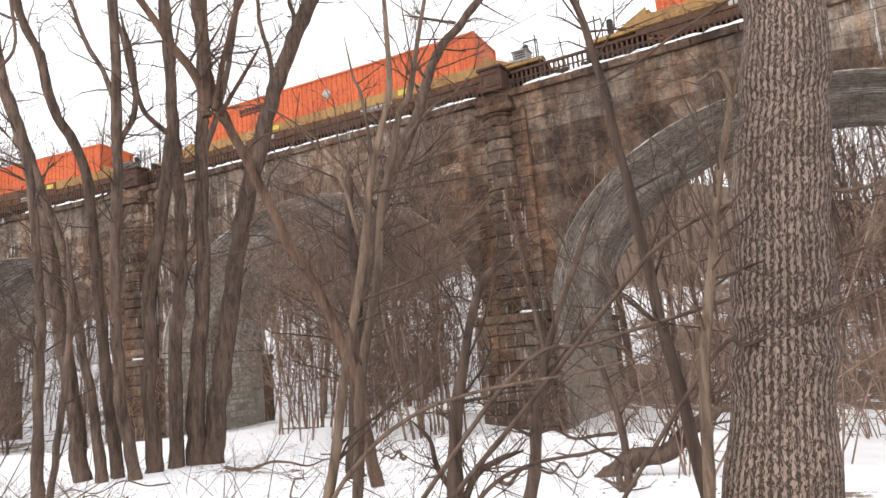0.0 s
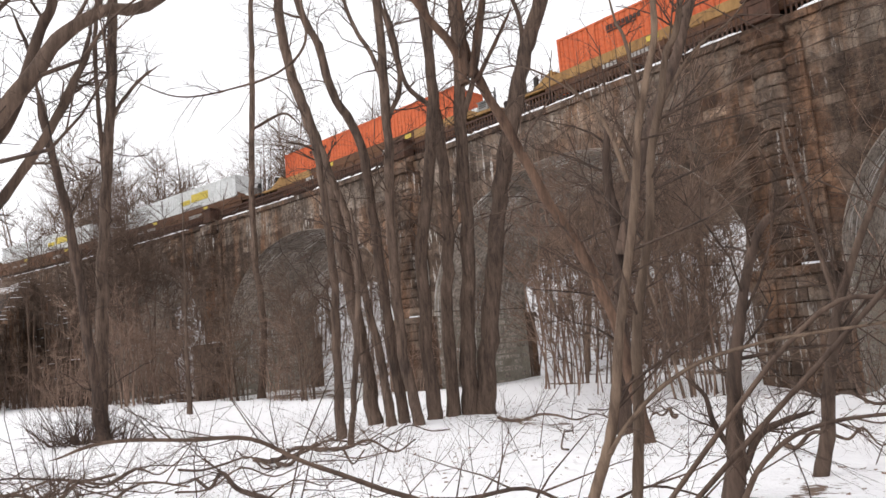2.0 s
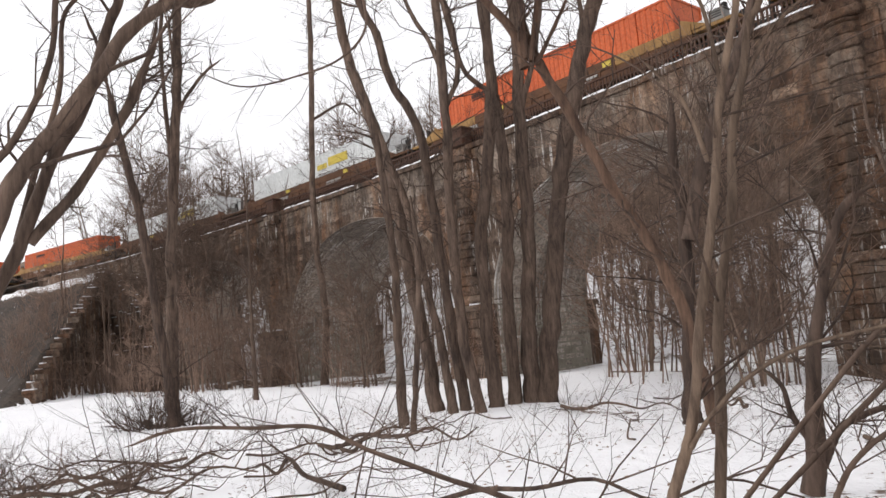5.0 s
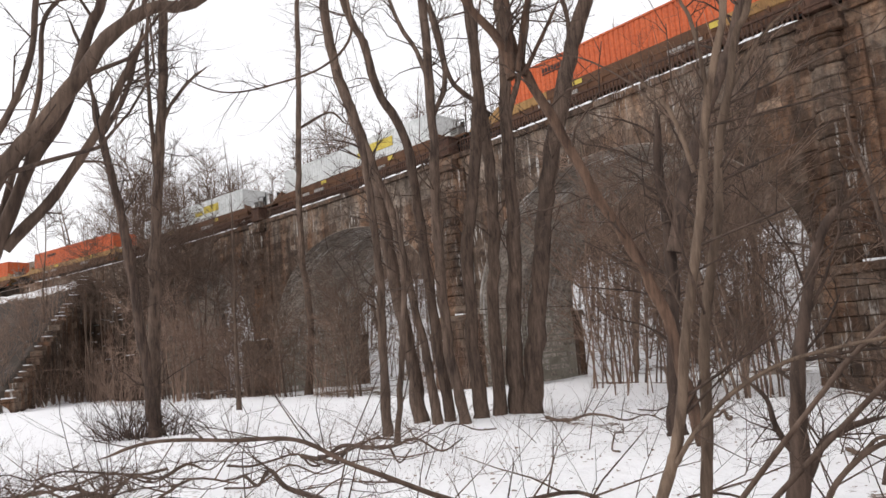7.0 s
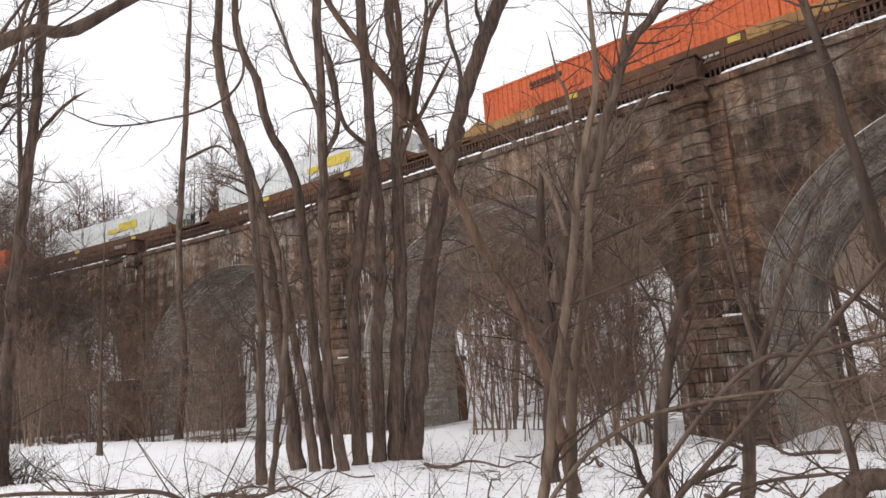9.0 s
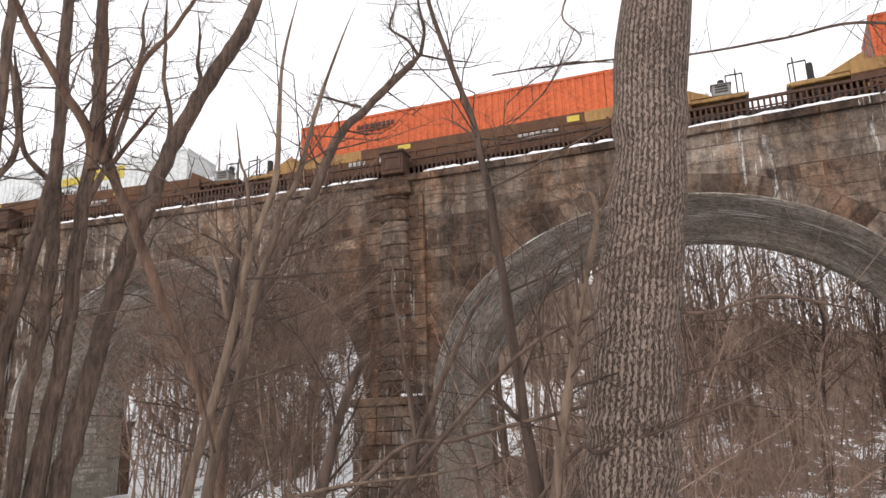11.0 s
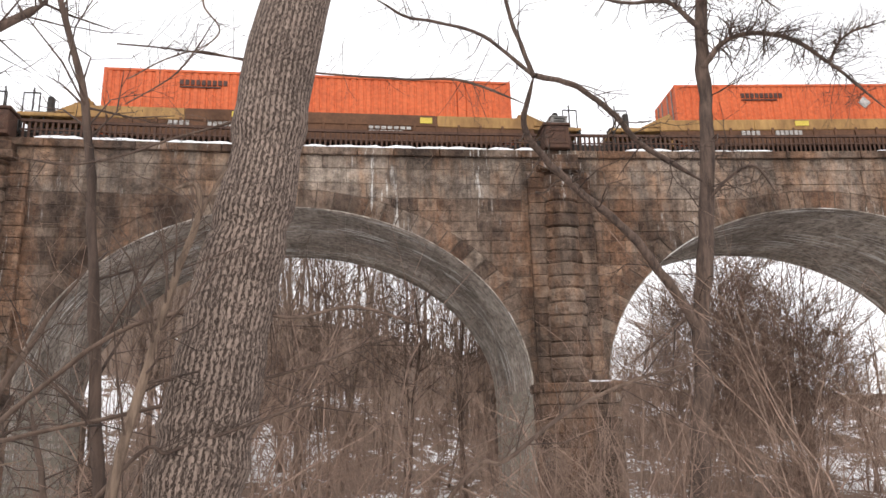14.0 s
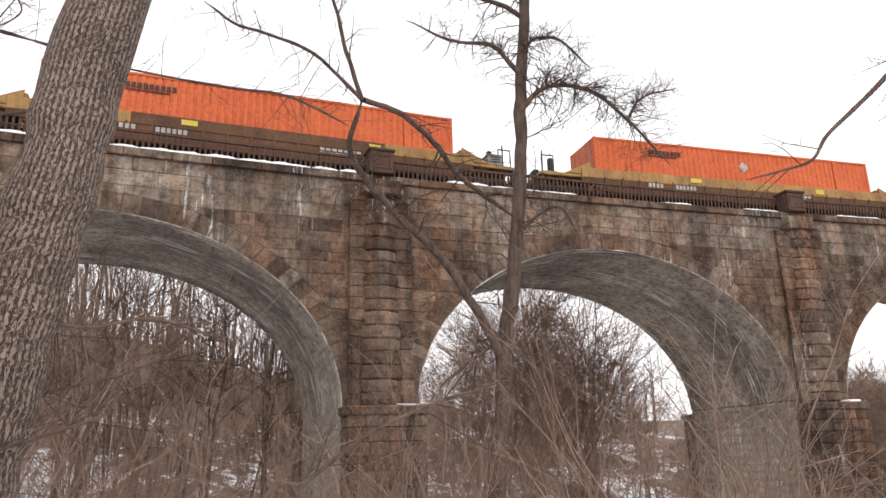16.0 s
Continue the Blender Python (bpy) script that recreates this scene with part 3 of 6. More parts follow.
def container(paint, label, marks):
    thing = tagged(new("container"), label, "container")
    h, hl = W / 2, L / 2
    for side in (-1, 1):
        part("side_wall", corrugated(L - 0.3, 0.16, TALL - 0.12, side * (h - 0.03), side), paint, thing)
        part("top_rail", boxed(-hl + 0.16, hl - 0.16, side * h - 0.06 if side > 0 else -h, h if side > 0 else -h + 0.06, TALL - 0.12, TALL - 0.01, 0.012), paint, thing)
        part("bottom_rail", boxed(-hl + 0.16, hl - 0.16, h - 0.07 if side > 0 else -h, h if side > 0 else -h + 0.07, 0.0, 0.16, 0.012), paint, thing)
        for x in (-hl + 0.08, hl - 0.08):
            part("corner_post", boxed(x - 0.08, x + 0.08, h - 0.14 if side > 0 else -h - 0.004, h + 0.004 if side > 0 else -h + 0.14, 0, TALL, 0.015), paint, thing)
        for x in (-6.1, 6.1):
            part("lifting_post", boxed(x - 0.17, x + 0.17, h - 0.1 if side > 0 else -h - 0.012, h + 0.012 if side > 0 else -h + 0.1, 0, TALL - 0.02, 0.015), paint, thing)
    part("roof", boxed(-hl + 0.05, hl - 0.05, -h + 0.05, h - 0.05, TALL - 0.06, TALL - 0.015, 0.01), paint, thing)
    part("floor_panel", boxed(-hl + 0.05, hl - 0.05, -h + 0.05, h - 0.05, 0.1, 0.16), BLACK, thing)
    part("front_wall", boxed(hl - 0.1, hl - 0.05, -h + 0.1, h - 0.1, 0.12, TALL - 0.08), paint, thing)
    for y in (-1, 1):
        door = part("door", boxed(-hl + 0.03, -hl + 0.1, min(0.01 * y, y * (h - 0.1)), max(0.01 * y, y * (h - 0.1)), 0.12, TALL - 0.1, 0.012), paint, thing)
        for k in (0.35, 0.85):
            part("locking_bar", boxed(-hl - 0.02, -hl + 0.025, y * k - 0.02, y * k + 0.02, 0.1, TALL - 0.1), STEEL, door)
    for side in (-1, 1):
        part("end_header", boxed(-hl + 0.02, -hl + 0.14, -h + 0.1, h - 0.1, TALL - 0.12, TALL - 0.005) if side < 0 else boxed(hl - 0.14, hl - 0.02, -h + 0.1, h - 0.1, TALL - 0.12, TALL - 0.005), paint, thing)
    for name, mat, x0, x1, z0, z1 in marks:
        part(name, boxed(x0, x1, -h - 0.016, -h + 0.02, z0, z1), mat, thing)
    return thing


def letters(x0, x1, z0, z1, count, mat, name="lettering"):
    step = (x1 - x0) / count
    return [(name, mat, x0 + i * step, x0 + (i + 0.7) * step, z0, z1) for i in range(count)]


def written(text, thing, x, z, size, mat):
    """A painted word on the side of a container."""
    font = bpy.data.curves.new("lettering", "FONT")
    font.body, font.size, font.extrude = text, size, 0.004
    shape = new("lettering", font)
    me = bpy.data.meshes.new_from_object(shape)
    bpy.data.objects.remove(shape)
    me.materials.clear()
    me.materials.append(mat)
    ob = new("lettering", me)
    ob.parent = thing
    ob.matrix_local = pose(x, -W / 2 - 0.012, z, 90)


def wheel_mesh():
    bm = bmesh.new()
    for r, y0, y1 in ((0.42, -0.07, 0.05), (0.455, 0.05, 0.08), (0.16, -0.1, -0.07)):
        m = Matrix.Translation((0, (y0 + y1) / 2, 0)) @ Matrix.Rotation(math.pi / 2, 4, "X")
        bmesh.ops.create_cone(bm, cap_ends=True, segments=24, radius1=r, radius2=r, depth=y1 - y0, matrix=m)
    me = bpy.data.meshes.new("wheel")
    bm.to_mesh(me)
    bm.free()
    me.materials.append(RUST)
    return me


WHEEL = wheel_mesh()


def well_car(sill, middle, label):
    thing = tagged(new("well_car"), label, "railway wagon")
    half = 8.5
    for side in (-1, 1):
        y0, y1 = (-1.46, -1.36) if side < 0 else (1.36, 1.46)
        bm = bmesh.new()
        # side sill: deep in the middle, swept up towards the ends
        prof = [(-half - 0.6, 0.85), (-half + 0.9, 0.32), (half - 0.9, 0.32), (half + 0.6, 0.85), (half + 0.6, 1.35), (-half - 0.6, 1.35)]
        a = [bm.verts.new((x, y0, z)) for x, z in prof]
        b = [bm.verts.new((x, y1, z)) for x, z in prof]
        bm.faces.new(a)
        bm.faces.new(b[::-1])
        for i in range(len(prof)):
            j = (i + 1) % len(prof)
            bm.faces.new((a[j], a[i], b[i], b[j]))
        bmesh.ops.recalc_face_normals(bm, faces=bm.faces)
        part("side_sill", bm, RUST, thing, "rust-brown lower side plate")
        o = -1.5 if side < 0 else 1.34
        for x0, x1, paint in ((-half - 0.6, -5.0, sill), (-5.0, 5.0, middle), (5.0, half + 0.6, sill)):
            part("top_chord", boxed(x0, x1, o, o + 0.16, 1.02, 1.52, 0.03), paint, thing)
        part("bottom_chord", boxed(-half + 0.9, half - 0.9, o, o + 0.16, 0.28, 0.42, 0.02), RUST, thing)
        if side < 0:
            x = -half + 0.6
            while x < half - 0.4:
                part("side_rib", boxed(x - 0.05, x + 0.05, -1.52, -1.45, 0.4, 1.12, 0.01), RUST, thing)
                x += 0.92
    part("well_floor", boxed(-half, half, -1.36, 1.36, 0.26, 0.36), BLACK, thing)
    for e in (-1, 1):
        inner, outer = half + 0.1, 11.2
        x0, x1 = (inner, outer) if e > 0 else (-outer, -inner)
        part("end_platform", boxed(x0, x1, -1.4, 1.4, 1.05, 1.22, 0.03), sill, thing, "grimy yellow end platform")
        part("centre_sill", boxed(x0, x1, -0.35, 0.35, 0.62, 1.05, 0.03), BLACK, thing)
        part("bulkhead", boxed(*((half - 0.02, half + 0.14) if e > 0 else (-half - 0.14, -half + 0.02)), -1.36, 1.36, 0.36, 1.75, 0.02), sill, thing)
        slope = [(inner, 1.22), (inner + 1.3, 1.22), (inner, 1.85)]
        for ya, yb in ((-1.44, -1.36), (1.36, 1.44)):
            bm = bmesh.new()
            fa = [bm.verts.new((e * x, ya, z)) for x, z in slope]
            fb = [bm.verts.new((e * x, yb, z)) for x, z in slope]
            bm.faces.new(fa)
            bm.faces.new(fb[::-1])
            for i in range(3):
                bm.faces.new((fa[i], fb[i], fb[(i + 1) % 3], fa[(i + 1) % 3]))
            bmesh.ops.recalc_face_normals(bm, faces=bm.faces)
            part("end_gusset", bm, sill, thing)
        part("coupler", boxed(*((outer, outer + 0.72) if e > 0 else (-outer - 0.72, -outer)), -0.13, 0.13, 0.68, 0.98, 0.03), BLACK, thing, "black coupler")
        for y in (-1.3, 1.3):
            for x in (outer - 0.15, outer - 0.75):
                part("grab_post", boxed(e * x - 0.02, e * x + 0.02, y - 0.02, y + 0.02, 1.2, 2.05), BLACK, thing)
            part("grab_rail", boxed(min(e * (outer - 0.75), e * (outer - 0.15)), max(e * (outer - 0.75), e * (outer - 0.15)), y - 0.02, y + 0.02, 2.02, 2.07), BLACK, thing)
            part("step_ladder", boxed(e * (outer - 0.1) - 0.04, e * (outer - 0.1) + 0.04, y - 0.15, y + 0.1, 0.35, 1.1), BLACK, thing)
        part("walkway", boxed(min(e * (outer - 1.0), e * (outer - 0.2)), max(e * (outer - 1.0), e * (outer - 0.2)), -1.2, 1.2, 1.26, 1.32), STEEL, thing, "grey grating walkway")
        part("brake_housing", boxed(e * (outer - 0.55) - 0.16, e * (outer - 0.55) + 0.16, 0.2, 0.65, 1.3, 1.95, 0.05), BLACK, thing)
        part("mast", boxed(e * (outer - 0.35) - 0.025, e * (outer - 0.35) + 0.025, -0.95, -0.9, 1.2, 2.45), BLACK, thing, "thin black mast")
        part("handbrake", boxed(e * (outer - 0.9) - 0.12, e * (outer - 0.9) + 0.12, -0.75, -0.5, 1.22, 2.2, 0.05), BLACK, thing, "black handbrake stand")
        for k in (0.15, 0.5, 0.95):
            part("hose", boxed(e * (outer - k) - 0.03, e * (outer - k) + 0.03, -1.32, -1.2, 0.45, 1.06, 0.02), BLACK, thing)
        if e > 0:
            locker = part("valve_box", boxed(inner + 1.3, inner + 2.0, -1.38, -0.8, 1.22, 1.7, 0.04), STEEL, thing, "pale grey valve box")
            for k in range(3):
                part("louvre", boxed(inner + 1.42, inner + 1.88, -1.4, -1.36, 1.36 + 0.11 * k, 1.41 + 0.11 * k), BLACK, locker)
            part("box_lid", boxed(inner + 1.26, inner + 2.04, -1.41, -0.77, 1.69, 1.74, 0.01), STEEL, locker)
            part("air_tank", boxed(inner + 0.45, inner + 1.2, -1.2, -0.75, 1.22, 1.62, 0.12), WHITE, thing, "pale air tank")
        bogie = part("bogie", boxed(e * 9.6 - 1.25, e * 9.6 + 1.25, -1.12, -0.98, 0.4, 0.66, 0.06), BLACK, thing, "black bogie frame")
        part("bogie_frame", boxed(e * 9.6 - 1.25, e * 9.6 + 1.25, 0.98, 1.12, 0.4, 0.66, 0.06), BLACK, bogie)
        part("bolster", boxed(e * 9.6 - 0.25, e * 9.6 + 0.25, -1.1, 1.1, 0.5, 0.72, 0.05), BLACK, bogie)
        for y in (-1.12, 1.12):
            for k in (-0.18, 0.0, 0.18):
                part("spring", boxed(e * 9.6 + k - 0.06, e * 9.6 + k + 0.06, y - 0.06, y + 0.06, 0.2, 0.42, 0.02), RUST, bogie)
        for x in (-0.88, 0.88):
            for y in (-0.79, 0.79):
                w = new("wheel", WHEEL)
                w.parent = thing
                w.matrix_local = Matrix.Translation((e * 9.6 + x, y, 0.42)) @ (Matrix.Rotation(math.pi, 4, "Z") if y > 0 else Matrix())
    for mark in letters(-5.6, -4.75, 0.78, 0.98, 4, MARK_WHITE) + letters(-4.1, -2.9, 0.78, 0.98, 6, MARK_WHITE) + letters(2.2, 4.0, 0.86, 0.98, 7, MARK_WHITE) + letters(2.2, 3.6, 0.7, 0.8, 9, MARK_WHITE) + [("marking_panel", MARK_YELLOW, 4.3, 4.8, 1.15, 1.4), ("marking_panel", MARK_YELLOW, -3.2, -2.6, 1.2, 1.42)]:
        name, mat, x0, x1, z0, z1 = mark
        part(name, boxed(x0, x1, -1.535, -1.46, z0, z1), mat, thing)
    return thing


def cube_marks():
    return letters(-5.3, -3.4, 2.24, 2.46, 9, MARK_DARK) + [("lettering_line", MARK_DARK, -5.3, -3.7, 2.12, 2.18)]


def diamond(thing):
    bm = boxed(-0.2, 0.2, -W / 2 - 0.016, -W / 2 + 0.02, -0.2, 0.2)
    bmesh.ops.rotate(bm, verts=bm.verts, cent=(0, 0, 0), matrix=Matrix.Rotation(math.pi / 4, 3, "Y"))
    bmesh.ops.translate(bm, verts=bm.verts, vec=(0.2, 0, 2.0))
    part("placard", bm, MARK_WHITE, thing, "white diamond placard")


CARS = {
    "yellow": well_car(YELLOW, YELLOW, "grimy yellow container well wagon on the viaduct's track"),
    "worn": well_car(YELLOW, RUST, "yellow-ended well wagon with rust-brown sides"),
    "brown": well_car(RUST, RUST, "rust-brown container well wagon on the viaduct's track"),
}
BOXES = {
    "orange": container(ORANGE, "bright orange corrugated freight container in a well wagon", cube_marks()),
    "white": container(WHITE, "dirty white freight container with a yellow emblem", [("emblem", MARK_YELLOW, 2.3, 4.6, 1.78, 2.42), ("emblem", MARK_YELLOW, 0.9, 2.1, 1.72, 2.1)]),
}
written("Intermodal", BOXES["white"], 1.0, 1.12, 0.62, MARK_DARK)
# each wagon: how far ahead of the second orange box it runs, its paint and its load
ORDER = [(47.8, "yellow", "orange"), (23.6, "yellow", "orange"), (0.0, "worn", "orange"), (-22.6, "brown", "white"), (-45.0, "brown", "white"), (-67.4, "yellow", "orange"), (-89.8, "yellow", "orange")]
TRAIN, USED = [], set()


def next_of(store, key):
    if key in USED:
        return copy_thing(store[key], Matrix())
    USED.add(key)
    return store[key]


for ahead, paint, load in ORDER:
    car, load_box = next_of(CARS, paint), next_of(BOXES, load)
    tagged(car, group="well wagons of the train")
    tagged(load_box, group="containers on the train")
    if ahead == 23.6:
        diamond(load_box)
        tagged(load_box, "bright orange corrugated freight container with a white diamond placard")
    TRAIN.append((ahead, car, load_box))


def train_at(t):
    return -32.9 + 3.67 * t - 0.0365 * t * t


def motions():
    """The train rolls along the curved track; its wheels turn with it."""
    for ahead, car, load_box in TRAIN:
        walk(car, [(t, line_pose(train_at(t) + ahead, TRACK, RAIL)) for t in range(17)])
        walk(load_box, [(t, line_pose(train_at(t) + ahead, TRACK, RAIL + 0.38)) for t in range(17)])
        for w in [c for c in car.children if c.name.startswith("wheel")]:
            base, flip = w.matrix_local.copy(), 1 if w.location.y < 0 else -1
            walk(w, [(i / 6, base @ Matrix.Rotation(flip * (train_at(i / 6) - train_at(0)) / 0.42, 4, "Y")) for i in range(97)])


wall_blocks()
vault_blocks()
for i in range(-3, 5):
    half_column(i)
    rear_base(i)
coping()
for bay in range(-3, 4):
    railing(bay)


# ---- stepped wing wall at the far end ----
def wing_wall():
    """A stepped retaining wall running down from the abutment, snow on its steps."""
    thing = tagged(new("wing_wall"), "dark stepped stone wing wall with snow on its steps", "wall", "", "structure")
    a, b = on_line(-71.5, FACE), Vector((-60.5, 4.7, 0))
    way = (b - a).normalized()
    turn = Matrix.Rotation(math.atan2(way.y, way.x), 4, "Z")
    rnd = random.Random(5)
    n = 25
    step = (b - a).length / n
    for i in range(n):
        top = 12.0 - 11.6 * (i + 0.5) / n + rnd.uniform(-0.12, 0.12)
        base = a + way * step * i
        z = -2.5
        while z < top - 0.05:
            h = min(rnd.uniform(0.45, 0.65), top - z)
            ob = part("wall_block", boxed(0.01, step - 0.01, -0.5, 0.45 + rnd.uniform(0, 0.06), z + 0.012, z + h - 0.012, 0.03), STONE, thing)
            ob.matrix_local = Matrix.Translation(base) @ turn
            z += h
        if rnd.random() < 0.3:
            continue
        reach = rnd.uniform(0.1, 0.75)
        bm = boxed(0.05, step - 0.02, -0.45, 0.45 - reach, top - 0.02, top + rnd.uniform(0.04, 0.09), 0.02)
        part("snow_cap", bm, CLEAN_SNOW, thing, "strip of snow on a step").matrix_local = Matrix.Translation(base) @ turn
    # snow lying in ragged lines on the abutment's courses
    for _ in range(60):
        s, z = rnd.uniform(-72, -58), rnd.uniform(1.5, 11.5)
        w = rnd.uniform(0.25, 0.9)
        part("snow_line", boxed(-w / 2, w / 2, -0.12, 0.02, 0, 0.06, 0.015), CLEAN_SNOW, thing).matrix_local = line_pose(s, FACE, z)


wing_wall()


# ---- trees ----
def bark(name, dark, light, reach=1.0):
    """Bark in long vertical streaks with lighter lichen patches."""
    m, n, l, p = material(name, 0.95)
    streak = noise_node(n, l, 9 * reach, 6, 0.7, "Object", (1, 1, 0.16))
    c = ramp(n, l, streak, [(0.36, dark), (0.62, light)])
    patch = ramp(n, l, noise_node(n, l, 0.9, 4, 0.6), [(0.35, (0.75, 0.75, 0.75)), (0.7, (1.25, 1.22, 1.16))])
    own = ramp(n, l, n.new("ShaderNodeObjectInfo").outputs["Random"], [(0.0, (0.8, 0.78, 0.76)), (1.0, (1.2, 1.18, 1.14))])
    c = mixed(n, l, 1.0, mixed(n, l, 1.0, c, patch, "MULTIPLY"), own, "MULTIPLY")
    l.new(c, p.inputs["Base Color"])
    bumped(n, l, p, streak, 1.0, 0.03)
    return m


def furrowed_bark():
    """Narrow interlaced upright ridges, pale grey-brown on top, with dark furrows and short cross cracks; the soft
    darkening down the ridge sides is shading put into the colour.
    """
    m, n, l, p = material("furrowed_bark", 0.95)
    uv = n.new("ShaderNodeUVMap")

    def field(sx, sy, detail):
        mp = n.new("ShaderNodeMapping")
        mp.inputs["Scale"].default_value = (sx, sy, 1)
        l.new(uv.outputs["UV"], mp.inputs["Vector"])
        t = n.new("ShaderNodeTexNoise")
        t.noise_dimensions = "2D"
        t.inputs["Scale"].default_value, t.inputs["Detail"].default_value, t.inputs["Roughness"].default_value = 1.0, detail, 0.55
        t.inputs["Distortion"].default_value = 0.25
        l.new(mp.outputs["Vector"], t.inputs["Vector"])
        return t.outputs["Fac"]

    def furrow(sx, sy, detail, width):
        """Dark winding lines along the level of a stretched noise, their soft edges shaded in by colour."""
        a = n.new("ShaderNodeMath")
        a.operation = "SUBTRACT"
        a.inputs[1].default_value = 0.5
        l.new(field(sx, sy, detail), a.inputs[0])
        b = n.new("ShaderNodeMath")
        b.operation = "ABSOLUTE"
        l.new(a.outputs["Value"], b.inputs[0])
        return ramp(n, l, b.outputs["Value"], [(0.0, (0, 0, 0)), (width * 0.35, (0.42, 0.42, 0.42)), (width, (1, 1, 1))])
    lay = n.new("ShaderNodeMapping")
    lay.inputs["Scale"].default_value = (1, 0.3, 1)
    l.new(uv.outputs["UV"], lay.inputs["Vector"])
    bands = n.new("ShaderNodeTexWave")
    bands.bands_direction = "X"
    for key, value in (("Scale", 8.6), ("Distortion", 6.5), ("Detail", 2.0), ("Detail Scale", 13.0), ("Detail Roughness", 0.55)):
        bands.inputs[key].default_value = value
    l.new(lay.outputs["Vector"], bands.inputs["Vector"])
    # the middle stop paints the shading of rounded ridge sides into the colour
    ridge = ramp(n, l, bands.outputs["Fac"], [(0.0, (0, 0, 0)), (0.16, (0.30, 0.30, 0.30)), (0.5, (1, 1, 1))])
    crack = mixed(n, l, 0.55, (1.0, 1.0, 1.0), furrow(13, 9, 2, 0.05), "MIX")
    ridge = mixed(n, l, 1.0, ridge, crack, "MULTIPLY")
    grain = field(80, 22, 5)
    c = mixed(n, l, ridge, (0.078, 0.056, 0.045), ramp(n, l, grain, [(0.3, (0.20, 0.148, 0.12)), (0.7, (0.33, 0.256, 0.21))]))
    big = ramp(n, l, noise_node(n, l, 2.2, 5, 0.65), [(0.3, (0.74, 0.72, 0.71)), (0.7, (1.14, 1.12, 1.10))])
    l.new(mixed(n, l, 1.0, c, big, "MULTIPLY"), p.inputs["Base Color"])
    h = n.new("ShaderNodeMath")
    h.operation = "MULTIPLY_ADD"
    h.inputs[1].default_value = 0.25
    l.new(grain, h.inputs[0])
    l.new(ridge, h.inputs[2])
    bumped(n, l, p, h.outputs["Value"], 1.0, 0.022)
    return m


BARK = bark("brown_bark", (0.055, 0.039, 0.032), (0.165, 0.119, 0.096))
DARK_BARK = bark("dark_bark", (0.045, 0.033, 0.028), (0.125, 0.088, 0.072))
RED_BARK = bark("reddish_bark", (0.055, 0.034, 0.026), (0.15, 0.095, 0.07))
PALE_BARK = bark("pale_sapling_bark", (0.085, 0.06, 0.047), (0.22, 0.16, 0.122), 2.5)
TWIG = bark("twig_bark", (0.075, 0.052, 0.042), (0.165, 0.118, 0.095))
BRUSH = bark("brushwood_bark", (0.165, 0.113, 0.09), (0.33, 0.235, 0.19))
FOREST = bark("forest_bark", (0.10, 0.072, 0.058), (0.235, 0.172, 0.138))
FURROWED = furrowed_bark()


class Wood:
    """Gathers tubes: stems, limbs and twigs of one mesh."""

    def __init__(self):
        self.verts, self.faces, self.uvs = [], [], []

    def tube(self, pts, radii, sides, uv=False):
        pts = np.asarray(pts, float)
        way = np.gradient(pts, axis=0)
        way /= np.linalg.norm(way, axis=1, keepdims=True) + 1e-9
        side = np.cross(way, (0.31, 0.17, 0.93) if abs(way[0][2]) < 0.8 else (0.0, -1.0, 0.02))
        side /= np.linalg.norm(side, axis=1, keepdims=True) + 1e-9
        other = np.cross(way, side)
        ang = np.linspace(0, 2 * np.pi, sides, endpoint=False)
        ring = side[:, None] * np.cos(ang)[None, :, None] + other[:, None] * np.sin(ang)[None, :, None]
        v = pts[:, None] + ring * np.asarray(radii)[:, None, None]
        k = len(self.verts)
        self.verts.extend(map(tuple, v.reshape(-1, 3)))
        n = len(pts)
        for i in range(n - 1):
            a = k + i * sides
            for j in range(sides):
                b = (j + 1) % sides
                self.faces.append((a + j, a + b, a + sides + b, a + sides + j))

    def grow(self, rnd, start, way, length, radius, depth, sides=4, up=0.25, crook=0.22, forks=4, seg=0.35, into=None):
        """A crooked branch that thins to its tip and forks again."""
        n = max(2, min(6, int(length / seg)))
        p, w, pts = np.array(start, float), np.array(way, float), []
        w /= np.linalg.norm(w) + 1e-9
        for i in range(n + 1):
            pts.append(p.copy())
            w = w + np.array([rnd.gauss(0, crook), rnd.gauss(0, crook), rnd.gauss(0, crook * 0.7) + up * 0.12])
            w /= np.linalg.norm(w)
            p = p + w * length / n
        self.tube(pts, np.linspace(radius, radius * 0.3, n + 1), max(3, sides))
        if depth > 0:
            for _ in range(forks):
                u = rnd.uniform(0.2, 0.95)
                i = int(u * n)
                q = pts[i] + (pts[min(i + 1, n)] - pts[i]) * (u * n - i)
                a = pts[min(i + 1, n)] - pts[max(i - 1, 0)]
                a /= np.linalg.norm(a) + 1e-9
                b = np.array([rnd.gauss(0, 1), rnd.gauss(0, 1), rnd.gauss(0.25, 0.8)])
                b -= a * (a @ b)
                b /= np.linalg.norm(b) + 1e-9
                (into or self).grow(rnd, q, a * rnd.uniform(0.5, 1.0) + b * rnd.uniform(0.5, 0.9), length * rnd.uniform(0.3, 0.6), radius * 0.5 * (1 - 0.4 * u), depth - 1, sides - 1, up, crook, forks, seg)

    def made(self, name, mat, parent, smooth_faces=True):
        return mesh_object(name, self.verts, self.faces, mat, parent, smooth_faces)


